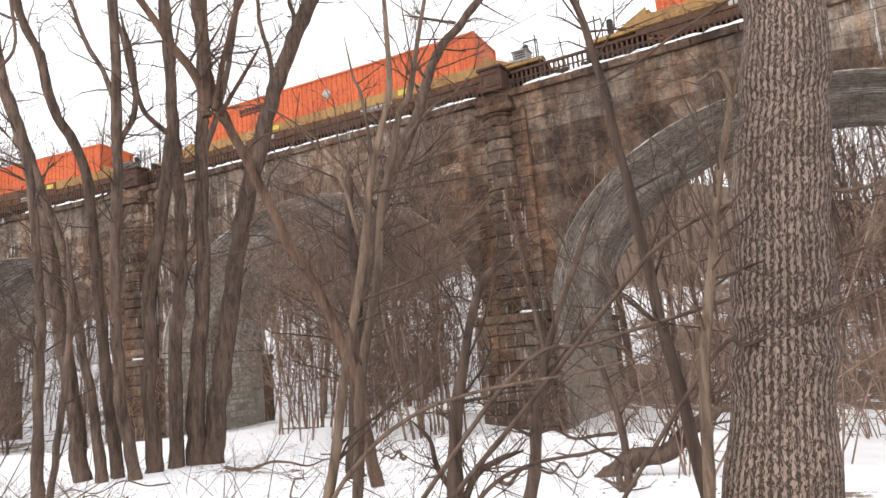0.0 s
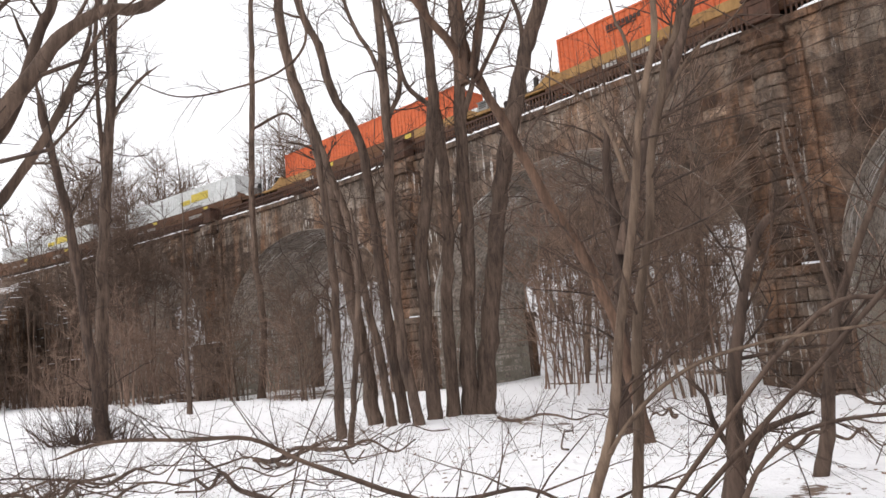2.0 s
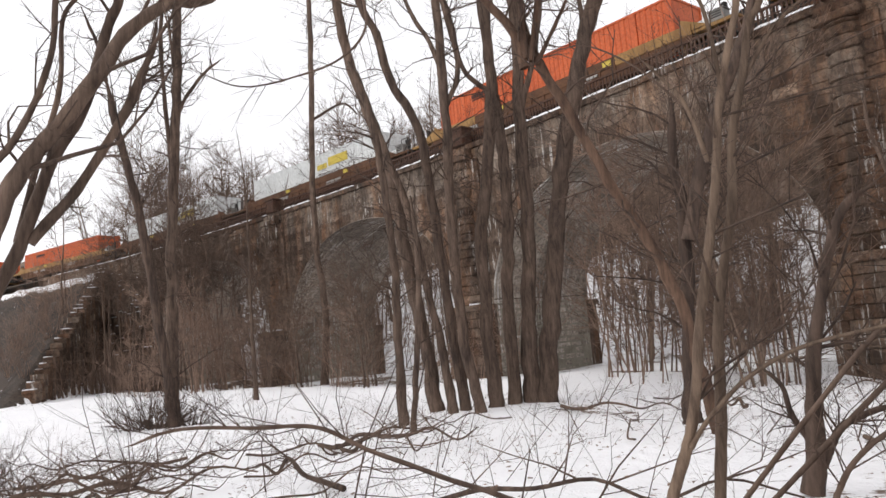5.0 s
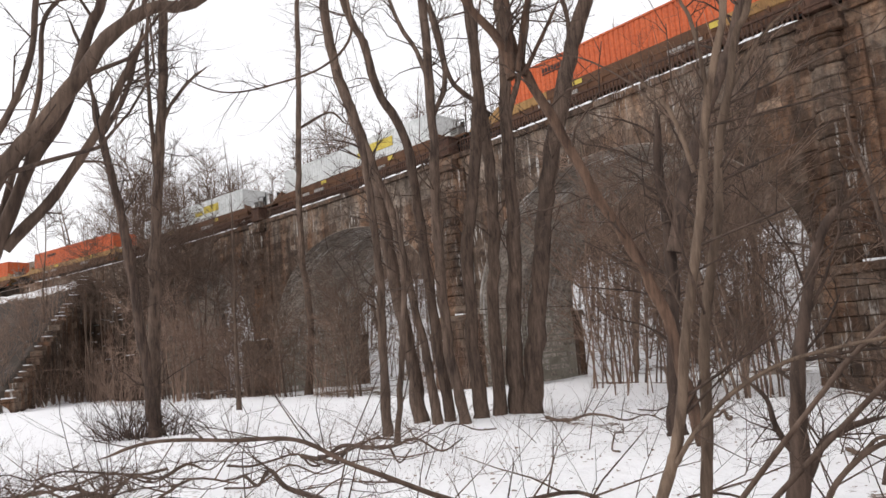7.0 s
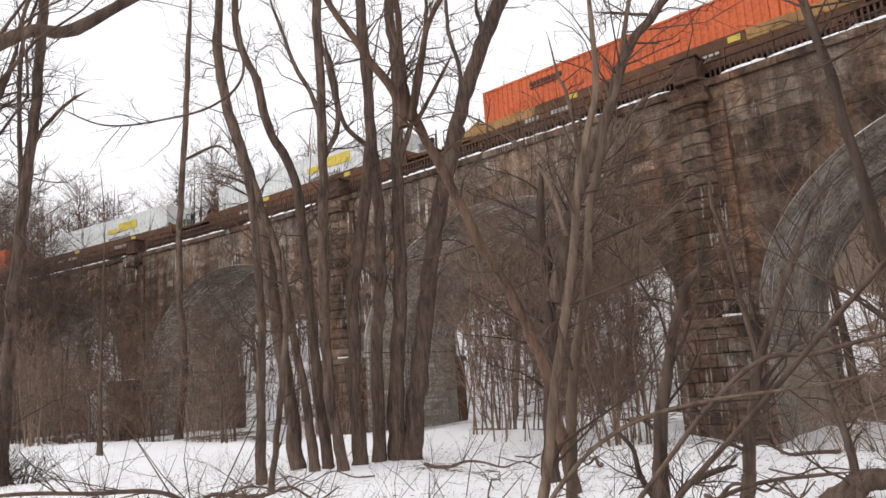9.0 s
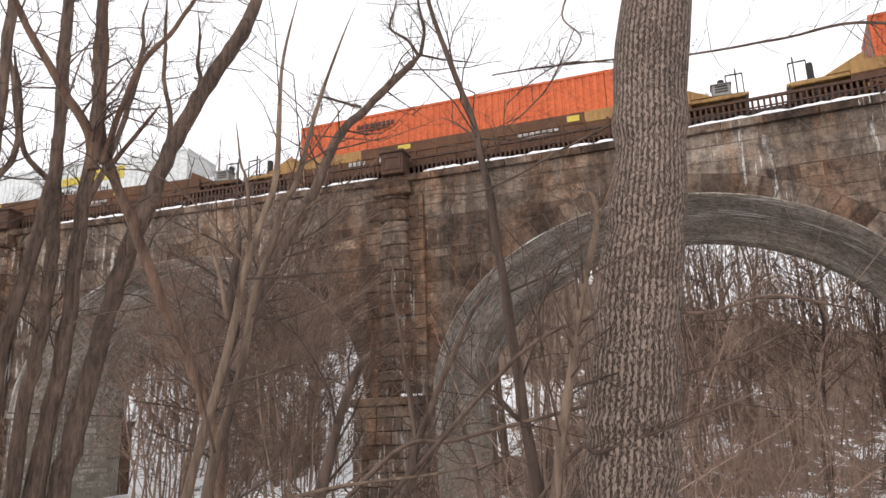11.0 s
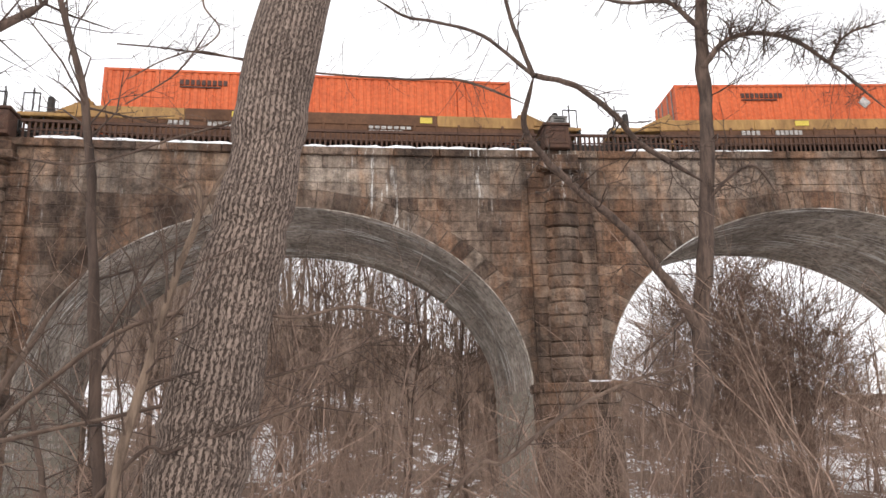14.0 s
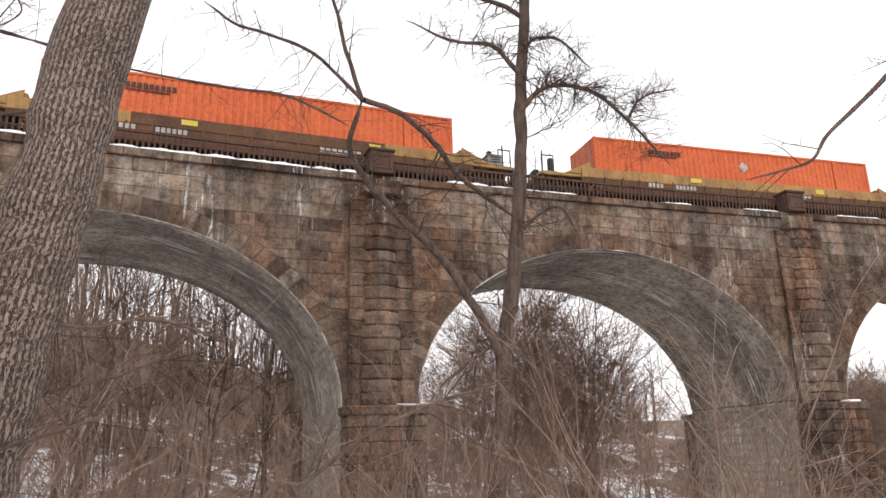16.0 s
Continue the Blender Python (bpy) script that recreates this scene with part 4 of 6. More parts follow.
def curve_through(pts, per):
    """A smooth line through points."""
    p = np.asarray(pts, float)
    p = np.vstack([2 * p[0] - p[1], p, 2 * p[-1] - p[-2]])
    out = []
    for i in range(1, len(p) - 2):
        a, b, c, d = p[i - 1: i + 3]
        for t in np.linspace(0, 1, per, endpoint=False):
            out.append(0.5 * (2 * b + (c - a) * t + (2 * a - 5 * b + 4 * c - d) * t * t + (3 * b - a - 3 * c + d) * t ** 3))
    out.append(p[-2])
    return np.array(out)


TREES = {}


def tree_thing(name, label):
    ob = tagged(new(name), label, name.replace("_", " "))
    TREES[ob.name] = [None, Wood(), random.Random(len(TREES) * 7 + 3), BARK]
    if "dark" in label:
        TREES[ob.name][3] = DARK_BARK
    elif "reddish-brown young" in label:
        TREES[ob.name][3] = RED_BARK
    elif name != "tree":
        TREES[ob.name][3] = PALE_BARK if "pale" in label else TWIG
    return ob


def limb(thing, name, r0, r1, pts, rooted, twigs, tapers):
    """A stem or limb of a tree through the points given; a rooted one goes on down into the ground. twigs: how thickly it is set with them; tapers: whether its last two points are its thinning top."""
    entry = TREES[thing.name]
    rnd = entry[2]
    pts = [np.array(p) for p in pts]
    if rooted:
        step = pts[0] - pts[1]
        step /= np.linalg.norm(step)
        if step[2] > -0.5:
            step = step + np.array([0, 0, -0.8])
            step /= np.linalg.norm(step)
        low = pts[0].copy()
        k = 0
        while low[2] > ground_z(low[0], low[1]) - 0.12 and k < 200:
            low = low + step * 0.05
            k += 1
        if k > 3:
            pts = [low] + pts
    if entry[0] is None:
        entry[0] = pts[0].copy()
        thing.location = pts[0]
    base, hanging = entry[0], "scaly" in thing["label"]
    line = curve_through(pts, 6)
    knots = [r0 + (r1 - r0) * i / max(1, len(pts) - 3) for i in range(len(pts) - 2)] + [r1 * 0.6, r1 * 0.2] if tapers else np.linspace(r0, r1, len(pts))
    r = np.interp(np.linspace(0, len(pts) - 1, len(line)), range(len(pts)), knots)
    if rooted and r0 > 0.08 and abs(pts[1][2] - pts[0][2]) > 0.8 * np.linalg.norm(pts[1] - pts[0]):
        r = r * (1 + 0.22 * np.exp(-(line[:, 2] - line[0][2]) / 0.7))
    r = r * np.array([rnd.uniform(0.92, 1.08) for _ in r])
    r[-4:] *= np.linspace(1, 0.35, 4)
    if thing.name != "tree":
        # small kinks, as old wood has
        for i in range(1, len(line) - 1):
            q = line[i]
            line[i] = q + np.array(noise.noise_vector((q[0] * 2.1, q[1] * 2.1, q[2] * 2.1))) * (0.012 + 0.35 * r[i]) * min(1, i / 4)
    w = Wood()
    w.tube(line - base, r, 12 if r0 > 0.06 else 7)
    w.made(name, entry[3], thing)
    span = float(np.sum(np.linalg.norm(np.diff(line, axis=0), axis=1)))
    reach = min(2.2, 0.10 * span + 9 * r0 + 0.2)
    for _ in range(int(1.25 * twigs * (3 + 1.6 * span / max(0.35, reach * 0.55)))):
        u = rnd.uniform(0.3 if rooted else 0.08, 1.0)
        i = min(int(u * (len(line) - 1)), len(line) - 2)
        a = line[i + 1] - line[i]
        a /= np.linalg.norm(a) + 1e-9
        b = np.array([rnd.gauss(0, 1), rnd.gauss(0, 1), rnd.gauss(0.2, 0.7)])
        b -= a * (a @ b)
        b /= np.linalg.norm(b) + 1e-9
        ahead, rise, crook = (0.35, -0.5, 0.55) if hanging else (0.6, 0.3, 0.36)
        entry[1].grow(rnd, line[i] - base, a * ahead + b * 0.8, reach * rnd.uniform(0.4, 1.1), max(0.003, min(r[i] * 0.32, 0.022)), 2, 4, rise, crook, 4)


def furrowed_trunk(thing):
    """The large trunk gets a fine skin for its deep bark."""
    trunk = thing.children[0]
    base = np.array(TREES[thing.name][0])
    old = np.array([v.co for v in trunk.data.vertices]).reshape(-1, 12, 3)
    mid = old.mean(1)
    rad = np.linalg.norm(old - mid[:, None], axis=2).mean(1)
    rows, sides = 160, 64
    u = np.linspace(0, len(mid) - 1, rows)
    c = np.stack([np.interp(u, range(len(mid)), mid[:, k]) for k in range(3)], 1)
    r = np.interp(u, range(len(mid)), rad)
    run = np.concatenate([[0], np.cumsum(np.linalg.norm(np.diff(c, axis=0), axis=1))])
    verts, uvs, faces = [], [], []
    for i in range(rows):
        for j in range(sides + 1):
            a = math.pi / 2 + 2 * math.pi * j / sides
            wob = 1 + 0.035 * noise.noise((math.cos(a) * 1.3, math.sin(a) * 1.3, run[i] * 0.9))
            verts.append((c[i][0] + r[i] * wob * math.cos(a), c[i][1] + r[i] * wob * math.sin(a), c[i][2]))
            uvs.append((0.25 * 2 * math.pi * j / sides, run[i]))
    for i in range(rows - 1):
        for j in range(sides):
            k = i * (sides + 1) + j
            faces.append((k, k + 1, k + sides + 2, k + sides + 1))
    bpy.data.objects.remove(trunk)
    mesh_object("trunk", verts, faces, FURROWED, thing, True, uvs)


def finish_trees():
    for name, (base, wood, _, mat) in TREES.items():
        if wood.faces:
            tagged(wood.made("twig_growth", DARK_BARK, bpy.data.objects[name]), kind="stuff")



oak = tree_thing("tree", "large tree with deeply furrowed grey-brown bark")
limb(oak, "trunk", 0.284, 0.234, [(-0.61, 4.47, 1.30), (-0.53, 4.54, 1.87), (-0.44, 4.62, 2.56), (-0.31, 4.69, 3.32), (-0.15, 4.76, 4.57), (0.50, 5.27, 7.81), (0.56, 5.20, 11.05)], True, 0.0, True)

dark = tree_thing("sapling", "slender leaning sapling with dark bark")
limb(dark, "trunk", 0.051, 0.028, [(-1.32, 5.39, 0.84), (-1.38, 5.38, 1.31), (-1.45, 5.36, 1.92), (-1.51, 5.34, 2.51), (-1.57, 5.33, 3.17), (-1.64, 5.31, 3.77), (-1.75, 5.27, 4.31), (-2.01, 5.14, 5.29), (-2.08, 5.14, 6.27)], True, 1.2, True)

pairA = tree_thing("sapling", "thin pale brown sapling forked near its foot")
limb(pairA, "trunk", 0.025, 0.014, [(-2.16, 2.28, 0.76), (-2.10, 2.33, 0.96), (-2.05, 2.37, 1.13), (-2.01, 2.40, 1.32), (-1.97, 2.43, 1.60), (-1.93, 2.46, 1.84), (-1.88, 2.49, 2.10), (-1.84, 2.52, 2.38), (-1.79, 2.56, 2.60), (-1.74, 2.59, 2.82), (-1.72, 2.57, 3.30), (-1.65, 2.63, 3.78)], True, 0.6, True)
limb(pairA, "limb", 0.011, 0.005, [(-1.90, 2.49, 2.17), (-1.94, 2.45, 2.41), (-2.00, 2.41, 2.54), (-2.06, 2.36, 2.65)], False, 0.72, False)
limb(pairA, "limb", 0.010, 0.006, [(-1.83, 2.53, 2.43), (-1.83, 2.53, 2.61), (-1.85, 2.52, 2.79), (-1.87, 2.50, 2.86), (-1.88, 2.48, 2.97), (-1.90, 2.48, 3.08)], False, 0.72, True)
limb(pairA, "limb", 0.011, 0.005, [(-2.03, 2.34, 1.09), (-1.99, 2.38, 1.17), (-1.93, 2.42, 1.25), (-1.84, 2.49, 1.35), (-1.70, 2.58, 1.44), (-1.53, 2.68, 1.48), (-1.33, 2.78, 1.50), (-1.15, 2.86, 1.52), (-0.90, 2.94, 1.56)], False, 0.96, False)

pairB = tree_thing("sapling", "thin pale brown sapling with a broken side twig")
limb(pairB, "trunk", 0.025, 0.014, [(-2.04, 2.50, 0.89), (-2.01, 2.53, 1.28), (-1.99, 2.54, 1.50), (-1.96, 2.57, 1.73), (-1.90, 2.60, 2.01), (-1.87, 2.62, 2.26), (-1.81, 2.66, 2.51), (-1.77, 2.69, 2.71), (-1.71, 2.72, 2.83), (-1.63, 2.79, 3.31), (-1.48, 2.87, 3.79)], True, 0.6, True)
limb(pairB, "limb", 0.011, 0.009, [(-1.88, 2.62, 2.24), (-1.85, 2.64, 2.36), (-1.77, 2.69, 2.41)], False, 0.36, False)
limb(pairB, "limb", 0.010, 0.005, [(-1.83, 2.65, 2.46), (-1.73, 2.71, 2.62), (-1.64, 2.76, 2.72), (-1.55, 2.81, 2.78), (-1.49, 2.85, 2.85), (-1.44, 2.87, 2.92)], False, 0.96, True)

fork = tree_thing("tree", "leaning reddish-brown young tree forked high up")
limb(fork, "trunk", 0.098, 0.074, [(-7.38, 9.61, 0.44), (-7.54, 9.48, 1.72), (-7.82, 9.25, 2.81), (-8.28, 8.85, 4.10), (-8.72, 8.42, 5.58), (-8.93, 8.19, 6.33), (-9.02, 8.09, 7.03)], True, 0.84, False)
limb(fork, "limb", 0.084, 0.054, [(-8.92, 8.00, 5.93), (-9.01, 7.90, 6.58), (-9.33, 7.51, 7.36), (-9.75, 6.95, 8.55), (-10.05, 6.75, 9.44), (-10.19, 6.47, 10.33)], False, 1.2, True)
limb(fork, "limb", 0.070, 0.049, [(-8.91, 8.01, 6.08), (-8.89, 8.03, 7.41), (-8.97, 7.94, 8.94), (-9.06, 7.89, 9.80), (-9.06, 7.87, 10.65)], False, 1.2, True)
limb(fork, "limb", 0.055, 0.033, [(-8.85, 8.08, 6.04), (-8.58, 8.36, 7.70), (-8.24, 8.70, 8.53), (-7.97, 8.95, 9.27), (-7.81, 9.02, 9.82), (-7.70, 9.16, 10.38)], False, 1.2, True)
limb(fork, "limb", 0.040, 0.026, [(-8.79, 8.15, 5.96), (-8.53, 8.41, 6.59), (-8.28, 8.66, 7.20)], False, 1.2, False)

crook = tree_thing("tree", "crooked dark tree with a bare spreading limb")
limb(crook, "trunk", 0.165, 0.068, [(-8.82, 11.08, 0.07), (-8.74, 11.15, 1.55), (-8.66, 11.21, 2.72), (-8.62, 11.24, 3.83), (-8.64, 11.22, 4.60), (-8.58, 11.26, 5.69)], True, 0.96, False)
limb(crook, "limb", 0.131, 0.069, [(-8.50, 11.15, 2.96), (-8.17, 11.40, 4.45), (-7.84, 11.63, 5.35), (-7.31, 11.97, 6.65), (-6.92, 12.20, 7.77), (-6.41, 12.48, 8.42), (-5.76, 12.80, 9.21), (-5.37, 12.97, 9.63)], False, 1.56, False)
limb(crook, "limb", 0.025, 0.012, [(-5.37, 12.97, 9.63), (-4.75, 13.21, 9.47), (-4.18, 13.40, 9.38)], False, 1.8, False)
limb(crook, "limb", 0.038, 0.020, [(-5.42, 12.94, 9.63), (-5.64, 12.85, 10.01), (-5.96, 12.70, 10.29), (-5.85, 12.76, 10.84), (-5.80, 12.80, 11.18), (-5.76, 12.81, 11.52)], False, 1.8, True)
limb(crook, "limb", 0.044, 0.026, [(-5.37, 12.97, 9.63), (-5.29, 13.00, 10.28), (-5.39, 12.96, 10.84), (-5.43, 12.98, 11.29), (-5.49, 12.93, 11.74)], False, 1.8, True)
limb(crook, "limb", 0.036, 0.018, [(-6.52, 12.43, 8.42), (-6.93, 12.20, 8.53), (-7.42, 11.90, 8.70)], False, 1.8, False)

c1 = tree_thing("tree", "tall bare tree in a clump with brown bark")
limb(c1, "trunk", 0.207, 0.140, [(-17.28, 11.07, -0.24), (-17.34, 10.98, 1.38), (-17.51, 10.71, 3.52), (-17.59, 10.56, 5.55), (-17.74, 10.32, 6.95), (-17.91, 10.01, 8.19), (-18.08, 9.71, 9.47), (-18.22, 9.43, 11.26), (-18.04, 9.43, 14.49), (-18.38, 8.95, 17.72)], True, 0.72, True)

c2 = tree_thing("tree", "tall bare tree in a clump with brown bark")
limb(c2, "trunk", 0.128, 0.086, [(-16.07, 10.82, -0.24), (-16.16, 10.69, 1.40), (-16.29, 10.48, 2.87), (-16.46, 10.21, 5.07), (-16.69, 9.83, 6.51), (-16.84, 9.57, 7.66)], True, 0.72, False)

c3 = tree_thing("tree", "tall bare tree in a clump with brown bark")
limb(c3, "trunk", 0.132, 0.122, [(-15.24, 11.09, -0.24), (-15.39, 10.88, 1.53), (-15.43, 10.82, 3.44), (-15.41, 10.85, 5.61), (-15.36, 10.92, 8.46), (-15.37, 10.90, 11.46), (-15.39, 10.88, 13.81), (-15.78, 10.65, 17.06), (-15.60, 10.74, 20.31)], True, 0.72, True)
limb(c3, "limb", 0.070, 0.049, [(-15.36, 10.92, 8.46), (-15.47, 10.76, 9.33), (-15.73, 10.38, 10.23), (-15.91, 10.09, 11.32), (-16.10, 9.90, 12.17), (-16.14, 9.79, 13.01)], False, 0.96, True)
limb(c3, "limb", 0.076, 0.049, [(-15.37, 10.91, 7.59), (-15.11, 11.27, 8.63), (-15.22, 11.11, 10.11), (-15.34, 10.95, 11.16)], False, 0.96, False)

c4 = tree_thing("tree", "tall bare tree in a clump with brown bark")
limb(c4, "trunk", 0.187, 0.138, [(-15.97, 12.13, -0.24), (-15.98, 12.11, 1.99), (-15.93, 12.19, 4.45), (-15.74, 12.43, 6.14), (-15.51, 12.71, 9.13), (-15.59, 12.62, 12.24), (-15.59, 12.61, 14.28), (-15.99, 12.99, 17.53), (-15.80, 12.79, 20.78)], True, 0.72, True)
limb(c4, "limb", 0.074, 0.052, [(-15.57, 12.64, 8.33), (-15.99, 12.10, 9.09), (-16.10, 11.96, 10.36), (-16.27, 11.73, 11.79)], False, 0.96, False)

c5 = tree_thing("tree", "tall bare tree in a clump with brown bark")
limb(c5, "trunk", 0.193, 0.132, [(-16.15, 12.99, -0.24), (-16.12, 13.03, 2.79), (-15.97, 13.22, 5.10), (-15.98, 13.21, 7.10), (-16.05, 13.12, 10.05), (-16.09, 13.07, 12.60), (-16.08, 13.09, 14.36), (-15.70, 13.50, 17.61), (-15.86, 13.33, 20.86)], True, 0.72, True)

c6 = tree_thing("tree", "tall bare tree in a clump with brown bark")
limb(c6, "trunk", 0.243, 0.142, [(-15.94, 13.43, -0.24), (-15.87, 13.51, 1.90), (-15.73, 13.68, 4.50), (-15.65, 13.76, 7.84), (-15.57, 13.86, 11.07), (-15.65, 13.76, 12.73), (-15.66, 13.76, 14.52), (-15.94, 13.52, 17.77), (-15.81, 13.62, 21.02)], True, 0.72, True)
limb(c6, "limb", 0.093, 0.064, [(-15.65, 13.76, 7.84), (-15.27, 14.19, 9.62), (-15.00, 14.47, 11.36), (-14.86, 14.61, 12.79), (-14.85, 14.55, 13.91), (-14.76, 14.69, 15.02)], False, 0.96, True)

c7 = tree_thing("tree", "tall bare tree in a clump with brown bark")
limb(c7, "trunk", 0.275, 0.208, [(-15.62, 13.77, -0.24), (-15.53, 13.87, 1.28), (-15.22, 14.22, 3.86), (-14.96, 14.49, 5.96), (-14.43, 15.01, 8.78), (-13.90, 15.51, 10.92), (-13.22, 16.09, 12.81), (-12.63, 16.56, 14.47), (-12.32, 17.46, 17.59), (-11.44, 17.83, 20.72)], True, 0.72, True)
limb(c7, "limb", 0.088, 0.055, [(-13.97, 15.45, 10.75), (-13.66, 15.72, 12.09), (-13.73, 15.66, 12.81), (-13.76, 15.72, 13.77), (-13.83, 15.61, 14.73)], False, 0.96, True)
limb(c7, "limb", 0.077, 0.055, [(-14.40, 15.05, 8.76), (-14.21, 15.23, 10.66), (-14.39, 15.05, 12.08), (-14.41, 15.04, 13.16), (-14.53, 15.10, 14.13), (-14.48, 15.05, 15.10)], False, 0.96, True)

c8 = tree_thing("tree", "tall bare tree in a clump with brown bark")
limb(c8, "trunk", 0.121, 0.084, [(-15.82, 9.17, -0.24), (-15.82, 9.18, 1.70), (-15.79, 9.24, 3.47), (-15.85, 9.13, 5.49), (-15.93, 8.99, 7.31), (-16.16, 8.56, 8.87)], True, 0.72, False)

c9 = tree_thing("tree", "tall bare tree in a clump with brown bark")
limb(c9, "trunk", 0.080, 0.054, [(-14.75, 8.81, -0.24), (-14.61, 9.03, 1.82), (-14.54, 9.15, 3.56), (-14.57, 9.10, 5.01)], True, 0.72, False)

c10 = tree_thing("tree", "tall bare tree in a clump with brown bark")
limb(c10, "trunk", 0.155, 0.104, [(-16.37, 11.43, -0.24), (-16.48, 11.27, 1.77), (-16.58, 11.13, 4.42), (-16.71, 10.93, 7.32), (-17.07, 10.35, 8.92), (-17.25, 10.06, 10.32), (-17.48, 9.65, 11.70), (-17.42, 9.45, 14.88), (-17.95, 8.66, 18.05)], True, 0.72, True)

c11 = tree_thing("tree", "slim bare tree with grey-brown bark")
limb(c11, "trunk", 0.139, 0.028, [(-33.75, 11.88, -0.24), (-33.77, 11.82, 2.52), (-33.76, 11.86, 5.74), (-33.75, 11.89, 9.87)], True, 1.8, False)

c12 = tree_thing("tree", "slim bare tree with grey-brown bark")
limb(c12, "trunk", 0.259, 0.177, [(-46.70, 21.27, -0.24), (-46.55, 21.60, 4.06), (-46.70, 21.29, 8.84), (-46.66, 21.37, 14.52), (-46.52, 21.67, 20.79), (-46.44, 21.85, 26.39), (-46.40, 22.01, 29.64), (-46.37, 22.03, 32.89)], True, 1.44, True)
limb(c12, "limb", 0.104, 0.063, [(-46.60, 21.50, 17.84), (-45.61, 23.52, 19.00), (-45.07, 24.54, 18.09)], False, 0.96, False)

f1 = tree_thing("tree", "bare tree with dead brush heaped round its foot")
limb(f1, "trunk", 0.211, 0.150, [(-25.29, 6.09, -0.24), (-25.28, 6.12, 2.29), (-25.26, 6.22, 5.18), (-25.21, 6.42, 8.52), (-25.16, 6.62, 11.42), (-25.13, 6.73, 14.42), (-25.11, 6.79, 16.36), (-24.92, 6.95, 19.61), (-24.99, 6.96, 22.85)], True, 1.2, True)
limb(f1, "limb", 0.073, 0.043, [(-25.19, 6.49, 9.48), (-25.12, 6.76, 10.46), (-24.92, 7.45, 11.51), (-24.74, 8.03, 12.07)], False, 0.96, False)
limb(f1, "limb", 0.082, 0.056, [(-25.23, 6.35, 7.65), (-25.25, 6.23, 10.25), (-25.27, 6.16, 13.12), (-25.22, 6.39, 14.39), (-25.13, 6.60, 15.37), (-25.13, 6.66, 16.34)], False, 0.96, True)

f2 = tree_thing("tree", "leaning bare tree with dark bark")
limb(f2, "trunk", 0.184, 0.103, [(-24.40, 5.84, -0.24), (-24.44, 5.65, 2.13), (-24.56, 5.09, 6.49), (-24.67, 4.54, 9.16), (-24.72, 4.27, 10.78)], True, 1.2, False)
limb(f2, "limb", 0.091, 0.053, [(-24.67, 4.54, 9.16), (-24.54, 5.22, 10.49), (-24.44, 5.66, 12.08), (-24.39, 5.87, 13.10)], False, 0.96, False)
limb(f2, "limb", 0.072, 0.043, [(-24.72, 4.27, 10.78), (-24.76, 4.06, 11.96), (-24.83, 3.60, 13.26)], False, 0.96, False)

lean = tree_thing("tree", "leaning tree with thick smooth brown stems")
limb(lean, "trunk", 0.075, 0.047, [(-6.17, 0.10, 2.05), (-6.17, 0.31, 2.67), (-6.16, 0.48, 3.03), (-6.13, 0.73, 3.41), (-6.10, 1.00, 3.84), (-6.06, 1.20, 4.17), (-5.98, 1.52, 4.47), (-5.86, 1.94, 4.63), (-5.60, 3.08, 5.78), (-5.23, 4.21, 6.92)], True, 0.36, True)
limb(lean, "stem", 0.056, 0.038, [(-6.37, 0.28, 2.06), (-6.35, 0.52, 2.64), (-6.34, 0.67, 3.11), (-6.31, 0.91, 3.59), (-6.28, 1.12, 4.34), (-6.26, 1.23, 4.68), (-6.25, 1.40, 5.97), (-6.18, 1.71, 7.26)], True, 0.36, True)
limb(lean, "limb", 0.044, 0.024, [(-6.35, 0.54, 2.55), (-6.32, 0.86, 2.98), (-6.27, 1.17, 3.51), (-6.22, 1.39, 3.99), (-6.20, 1.48, 4.25)], False, 0.72, False)
limb(lean, "limb", 0.025, 0.017, [(-6.56, 0.47, 2.59), (-6.55, 0.62, 3.22), (-6.53, 0.77, 3.79), (-6.53, 0.82, 4.42), (-6.51, 0.95, 4.69), (-6.53, 1.07, 4.96), (-6.50, 1.13, 5.24)], False, 0.6, True)
limb(lean, "limb", 0.029, 0.021, [(-6.17, 0.31, 3.10), (-6.16, 0.46, 3.32), (-6.14, 0.67, 3.91), (-6.13, 0.73, 4.47), (-6.09, 0.76, 4.83), (-6.10, 0.79, 5.19)], False, 0.6, True)

pale = tree_thing("sapling", "pale grey sapling bent over at its tip")
limb(pale, "trunk", 0.036, 0.012, [(-1.00, 4.08, 0.80), (-0.93, 4.09, 1.41), (-0.86, 4.11, 1.80), (-0.79, 4.12, 2.11), (-0.69, 4.14, 2.53), (-0.60, 4.15, 2.82), (-0.62, 4.15, 3.03), (-0.74, 4.13, 3.00)], True, 1.08, False)
limb(pale, "limb", 0.010, 0.007, [(-0.60, 4.15, 2.82), (-0.53, 4.16, 2.99), (-0.44, 4.17, 3.19)], False, 0.6, False)

low = tree_thing("tree", "low leaning tree with rough brown bark")
limb(low, "trunk", 0.200, 0.081, [(-4.19, 10.83, -0.57), (-3.85, 10.95, -0.23), (-3.61, 11.03, -0.02), (-3.15, 11.17, 0.03), (-2.66, 11.29, 0.39), (-2.18, 11.39, 0.66)], True, 1.2, False)
limb(low, "limb", 0.063, 0.031, [(-3.66, 11.01, -0.03), (-3.71, 11.00, 0.57), (-3.88, 10.94, 1.43), (-4.04, 10.88, 2.14)], False, 1.2, False)

